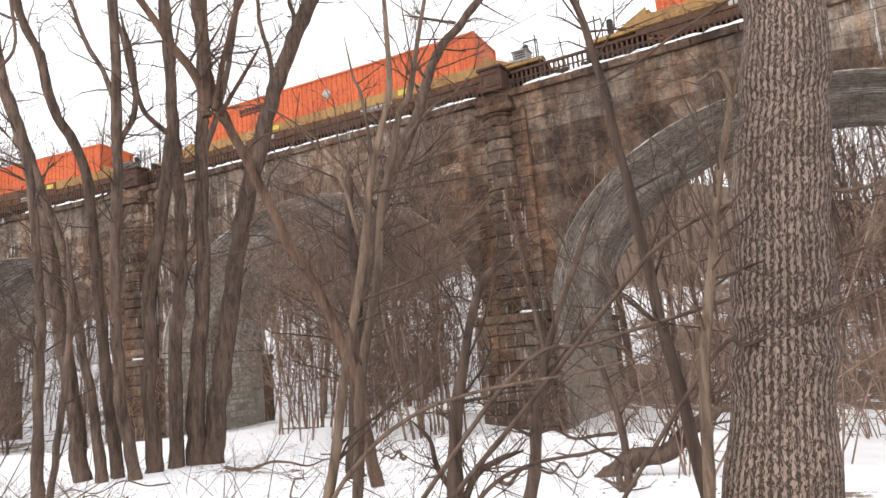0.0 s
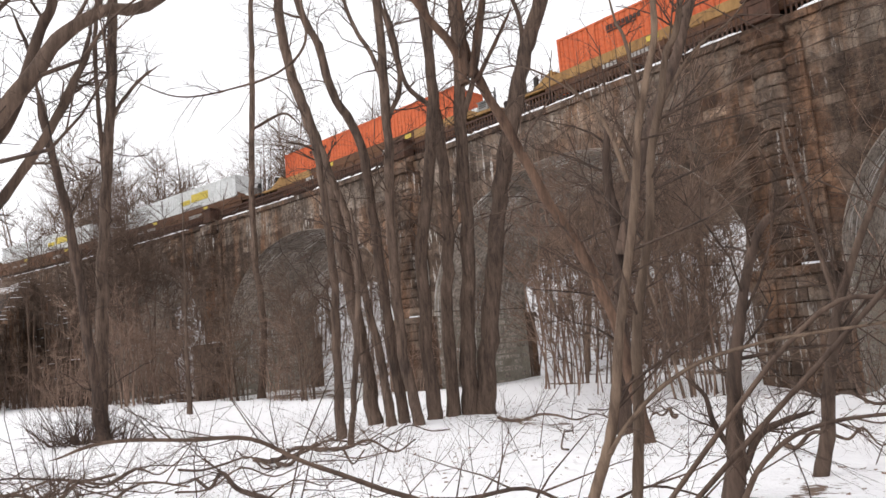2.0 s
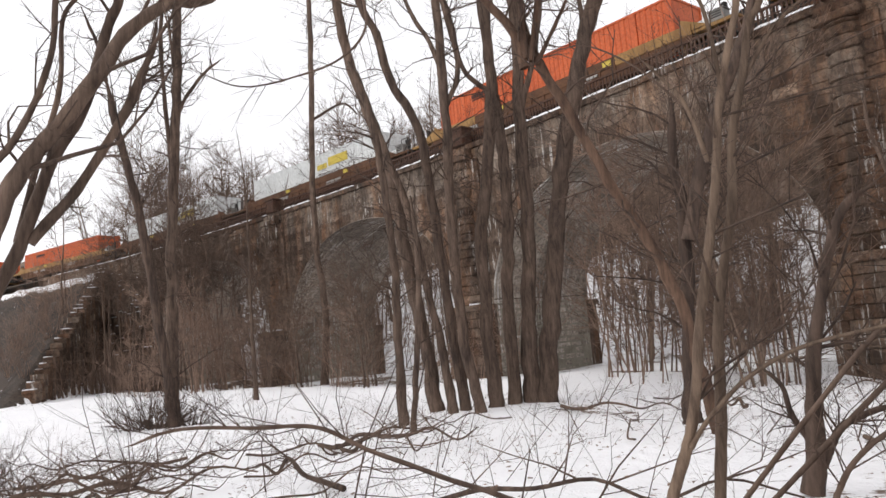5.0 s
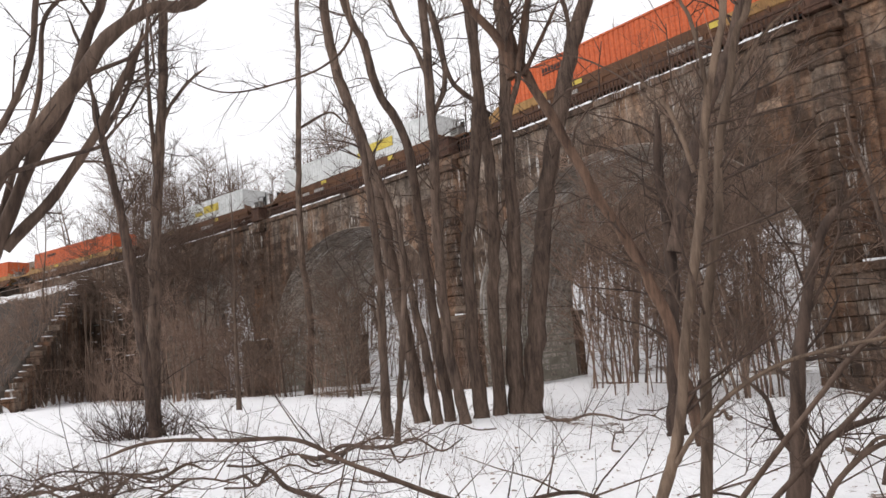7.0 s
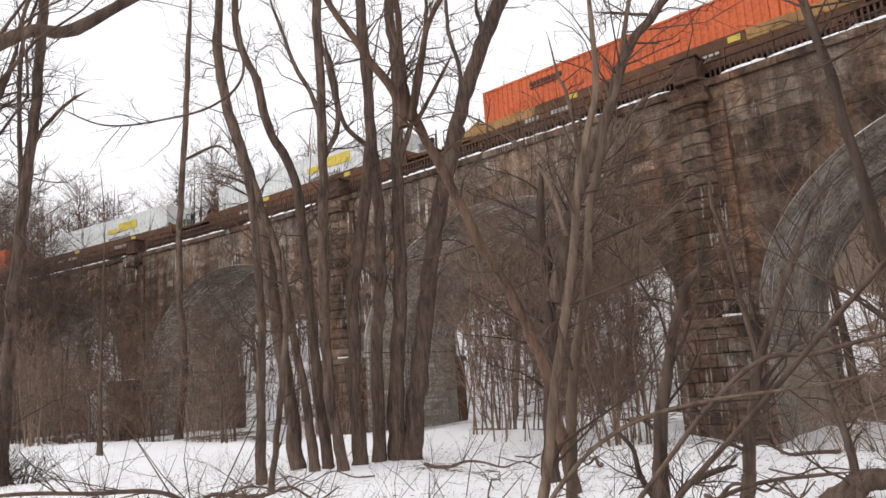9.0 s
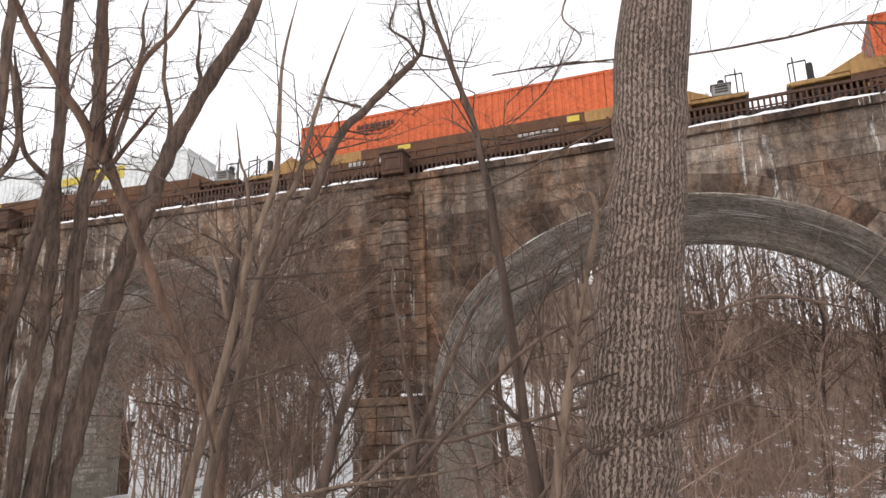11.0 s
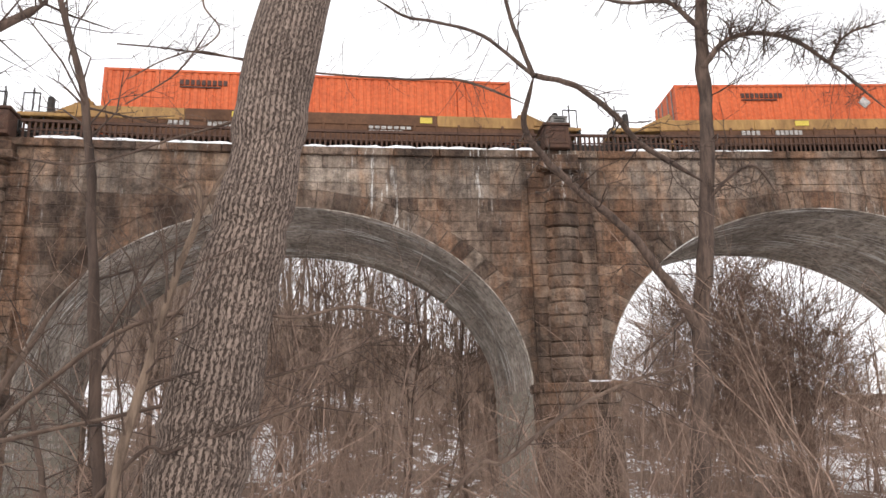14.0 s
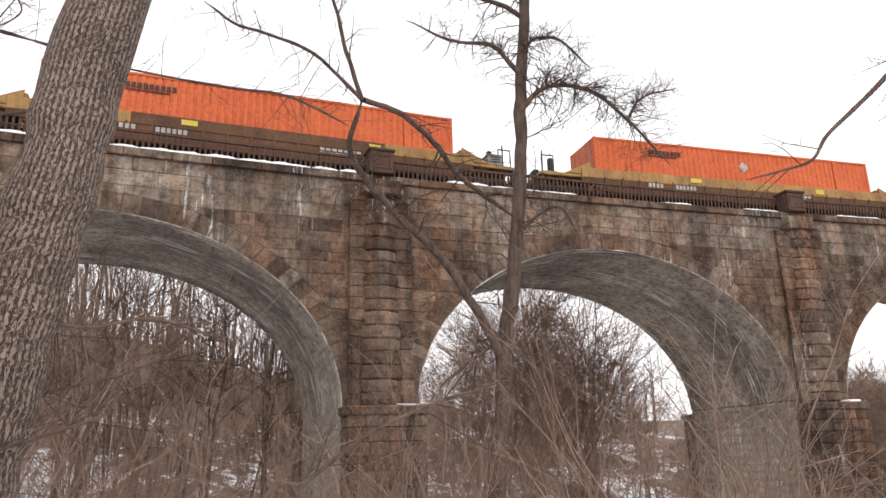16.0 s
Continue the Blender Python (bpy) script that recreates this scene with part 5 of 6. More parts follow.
mid = tree_thing("tree", "slim bare tree with light brown bark")
limb(mid, "trunk", 0.085, 0.014, [(-3.96, 8.21, -0.05), (-3.77, 8.29, 0.97), (-3.64, 8.35, 1.60), (-3.32, 8.48, 2.35), (-2.99, 8.60, 3.11), (-2.71, 8.69, 3.57)], True, 1.2, False)
limb(mid, "limb", 0.031, 0.014, [(-3.64, 8.35, 1.60), (-3.75, 8.30, 2.65), (-3.87, 8.25, 3.45), (-3.86, 8.25, 3.96)], False, 1.2, False)

red = tree_thing("sapling", "crooked dark reddish-brown sapling in the snow")
limb(red, "trunk", 0.084, 0.029, [(-4.04, 6.46, -0.09), (-3.95, 6.51, 0.50), (-3.92, 6.53, 0.98), (-3.78, 6.61, 1.66), (-3.55, 6.73, 2.41), (-3.30, 6.85, 2.61)], True, 1.2, False)
limb(red, "limb", 0.035, 0.015, [(-3.97, 6.50, 0.31), (-4.10, 6.42, 0.62), (-4.15, 6.39, 0.88), (-4.31, 6.29, 1.10)], False, 1.2, False)
limb(red, "limb", 0.042, 0.023, [(-3.96, 6.50, 0.11), (-3.78, 6.60, 0.46), (-3.57, 6.72, 0.60), (-3.33, 6.83, 0.69)], False, 1.2, False)

arch2 = tree_thing("bramble", "arching bare cane over the snow")
limb(arch2, "cane", 0.016, 0.007, [(-1.97, 3.12, 0.67), (-1.93, 3.15, 0.80), (-1.87, 3.18, 0.92), (-1.76, 3.24, 1.03), (-1.62, 3.31, 1.09), (-1.47, 3.37, 1.12), (-1.26, 3.45, 1.14)], True, 0.96, False)

arch3 = tree_thing("fallen_branch", "long bare branch arching over the snow")
limb(arch3, "cane", 0.019, 0.008, [(-3.32, 2.82, 0.50), (-3.54, 2.54, 0.70), (-3.71, 2.30, 0.82), (-3.89, 1.99, 0.99), (-4.02, 1.71, 1.16), (-4.14, 1.41, 1.19), (-4.26, 1.01, 1.22), (-4.31, 0.78, 1.17)], True, 1.08, False)

arch4 = tree_thing("bramble", "thin arching cane beside the large trunk")
limb(arch4, "cane", 0.016, 0.009, [(-1.52, 4.25, 1.78), (-1.15, 4.38, 2.17), (-0.82, 4.48, 2.33), (-0.39, 4.56, 2.37), (-0.07, 4.59, 2.33), (0.32, 4.60, 2.40), (0.73, 4.58, 2.26)], True, 0.96, False)

arch5 = tree_thing("bramble", "thin arching cane across the clearing")
limb(arch5, "cane", 0.018, 0.008, [(-2.27, 4.55, 1.47), (-1.75, 4.80, 1.65), (-0.96, 5.06, 1.83), (-0.42, 5.16, 1.98), (0.07, 5.20, 2.11), (0.47, 5.20, 2.29)], True, 1.08, False)

arch6 = tree_thing("bramble", "thin slanting cane in front of the arch")
limb(arch6, "cane", 0.020, 0.011, [(1.07, 5.48, 1.27), (1.39, 5.42, 1.41), (1.87, 5.30, 1.76), (2.35, 5.12, 1.96), (2.74, 4.94, 2.07)], True, 1.08, False)

arch7 = tree_thing("bramble", "thin arching cane in the undergrowth")
limb(arch7, "cane", 0.013, 0.007, [(-0.96, 4.19, 1.43), (-0.70, 4.24, 1.55), (-0.36, 4.27, 1.66), (-0.07, 4.28, 1.76), (0.13, 4.28, 1.83)], True, 0.96, False)

right = tree_thing("tree", "tall bare tree with dark scaly bark")
limb(right, "trunk", 0.240, 0.137, [(8.41, 16.75, 0.62), (8.61, 16.65, 2.32), (8.82, 16.55, 4.41), (9.14, 16.38, 6.63), (9.39, 16.24, 8.99), (9.51, 16.17, 11.53), (9.74, 16.04, 14.22), (9.87, 15.96, 15.92), (9.64, 15.57, 19.17), (10.00, 15.62, 22.41)], True, 0.96, True)
limb(right, "limb", 0.124, 0.054, [(8.72, 16.60, 3.84), (7.80, 16.14, 5.03), (6.65, 15.75, 6.23), (5.50, 15.31, 6.94), (4.59, 14.75, 7.49), (4.01, 14.06, 7.96), (4.03, 13.21, 8.63)], False, 0.84, False)
limb(right, "limb", 0.054, 0.032, [(4.01, 13.11, 8.58), (3.73, 13.19, 9.56), (3.50, 13.25, 10.58), (3.36, 13.28, 11.13), (3.30, 13.32, 11.69), (3.20, 13.33, 12.25)], False, 1.44, True)
limb(right, "limb", 0.042, 0.025, [(3.97, 13.12, 8.64), (3.04, 13.35, 9.61), (2.11, 13.52, 9.98), (1.41, 13.60, 10.14), (0.83, 13.63, 10.53)], False, 1.68, False)
limb(right, "limb", 0.060, 0.075, [(4.04, 13.10, 8.60), (5.24, 13.97, 8.82), (6.38, 14.82, 8.55), (7.33, 15.71, 8.26), (9.04, 16.20, 7.54)], False, 0.72, False)
limb(right, "limb", 0.074, 0.034, [(9.41, 16.11, 11.83), (8.76, 16.46, 12.73), (7.76, 16.95, 12.98), (6.57, 17.43, 13.67)], False, 2.88, False)
limb(right, "limb", 0.080, 0.031, [(9.40, 16.12, 10.62), (10.04, 15.74, 11.29), (11.02, 15.08, 11.01), (11.76, 14.53, 10.00), (12.48, 13.92, 8.56)], False, 7.0, False)
limb(right, "limb", 0.059, 0.025, [(9.55, 16.03, 12.43), (9.88, 15.84, 12.82), (10.46, 15.47, 12.67), (11.08, 15.04, 11.68)], False, 4.5, False)
limb(right, "limb", 0.040, 0.024, [(11.76, 14.53, 10.00), (12.08, 14.26, 10.58), (12.78, 13.66, 10.69)], False, 6.5, False)
limb(right, "limb", 0.053, 0.023, [(9.19, 16.24, 7.06), (9.66, 15.96, 7.56), (10.17, 15.65, 7.73), (10.53, 15.42, 6.92)], False, 2.0, False)
limb(right, "limb", 0.077, 0.053, [(9.56, 16.03, 13.62), (8.98, 16.35, 14.09), (8.12, 16.78, 14.59), (7.69, 17.08, 15.29), (7.10, 17.34, 15.99)], False, 1.8, True)
limb(right, "limb", 0.058, 0.029, [(8.77, 16.46, 4.40), (8.04, 16.82, 3.86), (7.23, 17.17, 3.18)], False, 1.8, False)

over = tree_thing("overhanging_branch", "bare twig of an overhanging branch")
limb(over, "limb", 0.012, 0.004, [(3.01, 1.59, 3.15), (2.93, 1.73, 3.00), (2.85, 1.84, 2.89), (2.79, 1.93, 2.80), (2.74, 1.98, 2.70), (2.66, 2.08, 2.68), (2.57, 2.18, 2.67)], False, 0.72, False)

over2 = tree_thing("overhanging_branch", "long thin twigs of an overhanging branch")
limb(over2, "limb", 0.007, 0.014, [(-1.78, 6.14, 5.03), (-1.31, 6.27, 5.07), (-0.93, 6.35, 5.08), (-0.07, 6.44, 4.98), (0.70, 6.43, 4.94), (1.34, 6.35, 4.90), (1.90, 6.22, 4.62)], False, 1.92, False)
limb(over2, "limb", 0.006, 0.009, [(-1.67, 6.17, 4.71), (-1.34, 6.26, 4.98), (-1.06, 6.32, 5.10), (-0.56, 6.40, 5.00)], False, 1.44, False)
limb(over2, "limb", 0.006, 0.009, [(-1.67, 6.17, 4.47), (-1.29, 6.27, 4.82), (-0.97, 6.34, 5.47)], False, 0.96, False)

over3 = tree_thing("overhanging_branch", "thin bare twigs hanging across the view")
limb(over3, "limb", 0.011, 0.005, [(-0.79, 5.91, 5.82), (-1.01, 5.87, 5.34), (-0.86, 5.90, 5.05), (-1.11, 5.84, 4.76)], False, 1.44, False)

over4 = tree_thing("overhanging_branch", "thin branch ends hanging over the clearing")
limb(over4, "limb", 0.011, 0.004, [(-4.53, 2.49, 4.21), (-4.52, 2.50, 3.83), (-4.62, 2.31, 3.58), (-4.76, 2.02, 3.47), (-4.89, 1.69, 3.41), (-4.99, 1.38, 3.54)], False, 1.2, False)
limb(over4, "limb", 0.011, 0.006, [(-0.51, 5.06, 3.86), (-0.96, 5.01, 3.67), (-1.51, 4.87, 3.42), (-1.89, 4.75, 3.41)], False, 1.92, False)
limb(over4, "limb", 0.009, 0.005, [(-3.35, 4.51, 3.01), (-3.60, 4.31, 3.40), (-3.88, 4.06, 3.68), (-4.09, 3.86, 3.68)], False, 1.68, False)
furrowed_trunk(oak)
finish_trees()


def wild_tree(seed, height, radius, limbs, spread, label, forks=3, depth=2):
    """A bare forest tree: a tapering crooked trunk, limbs from a third of its height up, and fine twigs."""
    rnd = random.Random(seed)
    thing = tagged(new("tree"), label, "tree", "bare trees of the wood")
    trunk, fine = Wood(), Wood()
    n = 12
    pts, p = [], np.zeros(3)
    p[2] = -0.4
    drift = np.array([rnd.gauss(0, 0.035), rnd.gauss(0, 0.035)])
    for i in range(n + 1):
        pts.append(p.copy())
        drift = drift + np.array([rnd.gauss(0, 0.03), rnd.gauss(0, 0.03)])
        p = p + np.array([drift[0], drift[1], 1]) * (height + 0.4) / n
    line = curve_through(pts, 2)
    r = np.linspace(radius, radius * 0.12, len(line))
    r[0] *= 1.4
    trunk.tube(line, r, 7)
    for _ in range(limbs):
        u = rnd.uniform(0.28, 0.98)
        i = min(int(u * (len(line) - 1)), len(line) - 2)
        a = rnd.uniform(0, 2 * math.pi)
        way = (math.cos(a) * 0.8, math.sin(a) * 0.8, rnd.uniform(0.35, 1.1))
        fine.grow(rnd, line[i], way, spread * height * (1.15 - u) * rnd.uniform(0.5, 1.1) + 0.6, r[i] * 0.45, depth, 4, 0.6, 0.16, forks, 0.9)
    trunk.made("trunk", FOREST, thing)
    fine.made("crown", FOREST, thing)
    return thing


def shrub(seed, height, stems, label, mat, lean=0.5, thick=0.011, forks=3, whole=False):
    """A tangle of thin crooked stems from one foot, with its twigs as a part of their own unless it is whole."""
    rnd = random.Random(seed)
    w = Wood()
    fine = w if whole else Wood()
    for _ in range(stems):
        a = rnd.uniform(0, 2 * math.pi)
        d = rnd.uniform(0, 0.5)
        way = (math.cos(a) * lean * rnd.random(), math.sin(a) * lean * rnd.random(), 1)
        w.grow(rnd, (math.cos(a) * d, math.sin(a) * d, -0.1), way, height * rnd.uniform(0.5, 1.1), thick * rnd.uniform(0.6, 1.5), 2, 3, 0.1, 0.25, forks, 0.6, fine)
    if whole:
        return tagged(w.made("shrub", mat, None), label, "shrub", "bare brushwood")
    thing = tagged(new("shrub"), label, "shrub", "bare brushwood")
    core = w.made("stem" if stems == 1 else "clump", mat, thing)
    if stems > 1:
        tagged(core, kind="stuff")
    tagged(fine.made("twig_growth", mat, thing), kind="stuff")
    return thing


def bushy_tree(seed, height, width, stems, twigs, radius, low, label, mat, thick=1.0):
    """Several crooked stems from one foot under a dense haze of boughs and twigs."""
    rnd = random.Random(seed)
    thing = tagged(new("bushy_tree"), label, "tree", "bushy bare trees")
    wood, fine, lines = Wood(), Wood(), []
    for _ in range(stems):
        a, lean = rnd.uniform(0, 6.28), rnd.uniform(0.02, 0.3) * width / height
        h = height * rnd.uniform(0.65, 1.0)
        q = np.array((rnd.gauss(0, 0.3), rnd.gauss(0, 0.3), -0.3)) if stems > 1 else np.array((0, 0, -0.3))
        line = [q + np.array((math.cos(a) * lean * h * u ** 1.3 + rnd.gauss(0, 0.05 * width * u), math.sin(a) * lean * h * u ** 1.3 + rnd.gauss(0, 0.05 * width * u), h * u)) for u in (0, 0.2, 0.4, 0.6, 0.8, 1)]
        line = curve_through(line, 2)
        r = radius * rnd.uniform(0.6, 1.1)
        wood.tube(line, np.linspace(r, r * 0.2, len(line)), 5)
        lines.append((line, r))
    boughs = []
    for k in range(twigs // 11):
        line, r = lines[k % stems]
        u = rnd.uniform(low, 0.97)
        i = min(int(u * (len(line) - 1)), len(line) - 2)
        q = line[i] + (line[i + 1] - line[i]) * rnd.random()
        a = rnd.uniform(0, 6.28)
        way = np.array((math.cos(a), math.sin(a), rnd.uniform(0.1, 1.1)))
        size = width * rnd.uniform(0.2, 0.55) * (1.25 - 0.7 * u)
        mid = q + way * size * 0.5 + np.array((rnd.gauss(0, 0.1), rnd.gauss(0, 0.1), -0.04)) * size
        end = mid + (way + np.array((rnd.gauss(0, 0.35), rnd.gauss(0, 0.35), rnd.gauss(0.15, 0.3)))) * size * 0.5
        fine.tube([q, mid, end], [r * 0.32, r * 0.22, 0.008], 3)
        boughs.append((q, mid, end))
    for _ in range(twigs):
        q, mid, end = boughs[rnd.randrange(len(boughs))]
        u = rnd.uniform(0.2, 2.0)
        p = q + (mid - q) * u if u < 1 else mid + (end - mid) * (u - 1)
        way = (end - q) / (np.linalg.norm(end - q) + 1e-6) + np.array((rnd.gauss(0, 0.65), rnd.gauss(0, 0.65), rnd.gauss(0.2, 0.6)))
        size = rnd.uniform(0.09, 0.2) * width * 0.62
        fine.tube([p, p + way * size * 1.3], [rnd.uniform(0.009, 0.016) * thick, 0.004 * thick], 3)
    wood.made("trunk", mat, thing)
    fine.made("crown", mat, thing)
    return thing


def spread(protos, places, rnd, low=0.8, high=1.25):
    used = set()
    for x, y in places:
        i = rnd.randrange(len(protos))
        k = rnd.uniform(low, high)
        m = Matrix.Translation((x, y, ground_z(x, y))) @ Matrix.Rotation(rnd.uniform(0, 6.28), 4, "Z") @ Matrix.Rotation(rnd.gauss(0, 0.05), 4, "X")
        if i not in used:
            used.add(i)
            ob = protos[i]
            ob.matrix_world = m
        else:
            ob = copy_thing(protos[i], m)
        ob.scale = (k, k, k * rnd.uniform(0.9, 1.15))
    for i, ob in enumerate(protos):
        if i not in used:
            for o in (*ob.children_recursive, ob):
                bpy.data.objects.remove(o)


def spread_joined(protos, places, rnd, low, high, name, mat, label):
    """Many like plants in one mesh, where no one could count them."""
    shapes = []
    for ob in protos:
        co = np.array([v.co for v in ob.data.vertices])
        shapes.append((co, [tuple(p.vertices) for p in ob.data.polygons]))
        bpy.data.objects.remove(ob)
    verts, faces = [], []
    for x, y in places:
        co, fs = shapes[rnd.randrange(len(shapes))]
        a, k = rnd.uniform(0, 6.28), rnd.uniform(low, high)
        c, s = math.cos(a), math.sin(a)
        p = co @ np.array([[c, s, 0], [-s, c, 0], [0, 0, 1]]) * k + np.array((x, y, ground_z(x, y)))
        n = len(verts)
        verts.extend(map(tuple, p))
        faces.extend(tuple(n + i for i in f) for f in fs)
    tagged(mesh_object(name, verts, faces, mat, None, True), label, name.replace("_", " "), "", "stuff")


def polar(rnd, turn0, turn1, near, far):
    """A place on the camera's side of the viaduct: turn in degrees to the left of straight ahead, and distance."""
    a, d = radians(rnd.uniform(turn0, turn1)), math.sqrt(rnd.uniform(near * near, far * far))
    return -d * math.sin(a), d * math.cos(a)


def woods():
    rnd = random.Random(21)
    tall = [wild_tree(30 + i, 15.5 + 1.2 * (i % 3), 0.15 + 0.03 * (i % 3), 17, 0.24, "tall bare forest tree behind the viaduct") for i in range(5)]
    slim = [wild_tree(50 + i, 10.5, 0.075, 12, 0.2, "slim bare young tree in the wood") for i in range(3)]
    places = []
    while len(places) < 76:
        places.append(on_line(rnd.uniform(-75, 0) if len(places) % 5 < 2 else rnd.uniform(-2, 27), 11 + 60 * rnd.random() ** 1.3)[:2])
    for _ in range(14):
        places.append(on_line(rnd.uniform(-118, -52), rnd.uniform(12, 62))[:2])
    for _ in range(8):
        places.append(on_line(rnd.uniform(52, 140), rnd.uniform(75, 130))[:2])
    spread(tall, places, rnd)
    spread(slim, [on_line(rnd.uniform(-60, 0) if i % 2 else rnd.uniform(0, 24), rnd.uniform(10, 50))[:2] for i in range(60)], rnd)
    bushy = [bushy_tree(40 + i, 9.5, 7.0, 6, 440, 0.06, 0.08, "bushy brown bare tree beyond the far arches", BRUSH, 1.25) for i in range(4)]
    places = []
    for _ in range(23):
        b = 11 + 38 * rnd.random() ** 1.3
        places.append(on_line(rnd.uniform(26 + 0.2 * b, 40 + 0.45 * b), b)[:2])
    spread(bushy, places, rnd, 0.65, 1.12)
    low = [bushy_tree(75 + i, 6.0, 5.0, 6, 380, 0.045, 0.05, "low brown bare scrub among the trees beyond the arch", BRUSH, 1.2) for i in range(3)]
    spread(low, [on_line(rnd.uniform(4, 27), rnd.uniform(11, 46))[:2] for _ in range(30)], rnd, 0.8, 1.45)
    haze = [bushy_tree(70 + i, 13.0, 9.0, 4, 900, 0.07, 0.2, "tall bare tree in a fine haze of twigs", BRUSH, 1.1) for i in range(3)]
    places = []
    for _ in range(14):
        b = rnd.uniform(12, 46)
        places.append(on_line(rnd.uniform(25 + 0.2 * b, 33 + 0.4 * b), b)[:2])
    spread(haze, places, rnd, 1.0, 1.4)
    high = [bushy_tree(45 + i, 21.0, 11.0, 2, 800, 0.16, 0.3, "tall bare tree with a dense crown of twigs", FOREST, 1.1) for i in range(4)]
    places = [on_line(rnd.uniform(-104, -50), rnd.uniform(11, 40))[:2] for _ in range(35)]
    spread(high, places, rnd, 0.8, 1.15)
    mean = [bushy_tree(55 + i, 14.5, 8.0, 2, 700, 0.13, 0.3, "bare tree with a dense crown on the snowy hillside", FOREST, 0.95) for i in range(3)]
    places = [on_line(*q)[:2] for q in ((43, 50), (50, 60), (58, 66), (64, 74), (24, 44))]
    for _ in range(12):
        b = rnd.uniform(14, 60)
        places.append(on_line(rnd.uniform(-12 - 0.75 * b, -4 - 0.4 * b), b)[:2])
    for _ in range(5):
        b = rnd.uniform(10, 34)
        places.append(on_line(rnd.uniform(-8 - 0.5 * b, -1 - 0.38 * b), b)[:2])
    spread(mean, places, rnd, 0.75, 1.15)
    front = [bushy_tree(60 + i, 9.0, 5.5, 4, 560, 0.045, 0.12, "thin bare saplings grown together before the viaduct's wall", FOREST, 1.0) for i in range(4)]
    places = [on_line(rnd.uniform(-34, -8), rnd.uniform(-8, -1.8))[:2] for _ in range(7)]
    places += [on_line(rnd.uniform(-14, 4), rnd.uniform(-11, -3))[:2] for _ in range(4)]
    for _ in range(9):
        b = rnd.uniform(10, 32)
        places.append(on_line(rnd.uniform(-12 - 0.75 * b, -3 - 0.4 * b), b)[:2])
    spread(front, places, rnd, 0.85, 1.25)
    screen = [bushy_tree(65 + i, 15.5, 6.0, 2, 520, 0.075, 0.5, "slender bare tree before the viaduct's far wall", TWIG, 0.9) for i in range(3)]
    spread(screen, [on_line(rnd.uniform(-66, -40), rnd.uniform(-8, -2.2))[:2] for _ in range(13)] + [on_line(rnd.uniform(-58, -38), rnd.uniform(-5, -2.2))[:2] for _ in range(9)], rnd, 0.85, 1.15)
    shoots = [bushy_tree(140 + i, 6.5, 4.5, 5, 260, 0.03, 0.15, "reddish-brown young growth at the viaduct's foot", BRUSH, 0.9) for i in range(3)]
    spread(shoots, [on_line(rnd.uniform(-70, -24), rnd.uniform(-9, -2))[:2] for _ in range(22)], rnd, 0.7, 1.25)
    own = random.Random(91)
    tops = [bushy_tree(120 + i, 20.0, 7.0, 2, 620, 0.12, 0.35, "tall bare tree rising close behind the viaduct", TWIG, 1.0) for i in range(2)]
    spread(tops, [on_line(s, b)[:2] for s, b in ((12.2, 12.5), (15.5, 11.8), (18.5, 13.0), (-3.5, 13.5))], own, 0.95, 1.02)
    steep = [wild_tree(130 + i, 9.5, 0.085, 12, 0.22, "slim bare tree on the snowy slope beyond the arch") for i in range(3)]
    spread(steep, [on_line(own.uniform(-46, -9), own.uniform(13, 52))[:2] for _ in range(46)], own, 0.75, 1.3)
    edge = [bushy_tree(95 + i, 9.5, 7.0, 5, 560, 0.06, 0.1, "bushy brown bare tree in the wood beyond the viaduct", BRUSH, 1.3) for i in range(2)]
    spread(edge, [on_line(57 + 2.6 * (i % 13) + own.uniform(-2, 2), 14 + 3.5 * (i % 13) + own.uniform(-5, 5))[:2] for i in range(30)], own, 0.75, 1.25)
    veil = [bushy_tree(97 + i, 9.5, 6.0, 3, 330, 0.04, 0.2, "thin bare saplings in front of the arch", BRUSH, 0.8) for i in range(2)]
    spread(veil, [on_line(own.uniform(-9, 2), own.uniform(-9, -2.5))[:2] for _ in range(9)], own, 0.85, 1.25)
    brush = [shrub(80 + i, 3.6, 10, "tangled brown brushwood on the snowy slope", BRUSH, 0.5, 0.016) for i in range(4)]
    places = [on_line(rnd.uniform(-72, 4), rnd.uniform(-6.5, -1.3))[:2] for _ in range(48)]
    places += [on_line(rnd.uniform(3, 50), rnd.uniform(-9, -1.3))[:2] for _ in range(52)]
    places += [on_line(rnd.uniform(-92, -38), rnd.uniform(-14, -4))[:2] for _ in range(34)]
    for _ in range(28):
        b = rnd.uniform(2, 14)
        places.append(on_line(-71.5 + 1.32 * b - rnd.uniform(0.6, 11), -b)[:2])
    spread(brush, places, rnd, 0.7, 1.5)
    back = [shrub(85 + i, 4.2, 15, "brush", BRUSH, 0.6, 0.016, 3, True) for i in range(3)]
    places = [on_line(rnd.uniform(2, 27), rnd.uniform(9.5, 40))[:2] for _ in range(26)]
    places += [on_line(rnd.uniform(28, 56), rnd.uniform(10, 30))[:2] for _ in range(16)]
    places += [on_line(rnd.uniform(-40, 2), rnd.uniform(9.5, 22))[:2] for _ in range(12)]
    spread_joined(back, places, rnd, 0.8, 1.9, "undergrowth", BRUSH, "dense brown undergrowth beyond the arches")
    near = [shrub(90 + i, 4.3, 9, "bare brown thicket in front of the viaduct", BRUSH, 0.8, 0.013, 4) for i in range(3)]
    spread(near, [polar(rnd, -48, 8, 12, 23) for _ in range(44)] + [polar(rnd, 8, 24, 11, 20) for _ in range(3)], rnd, 0.75, 1.35)
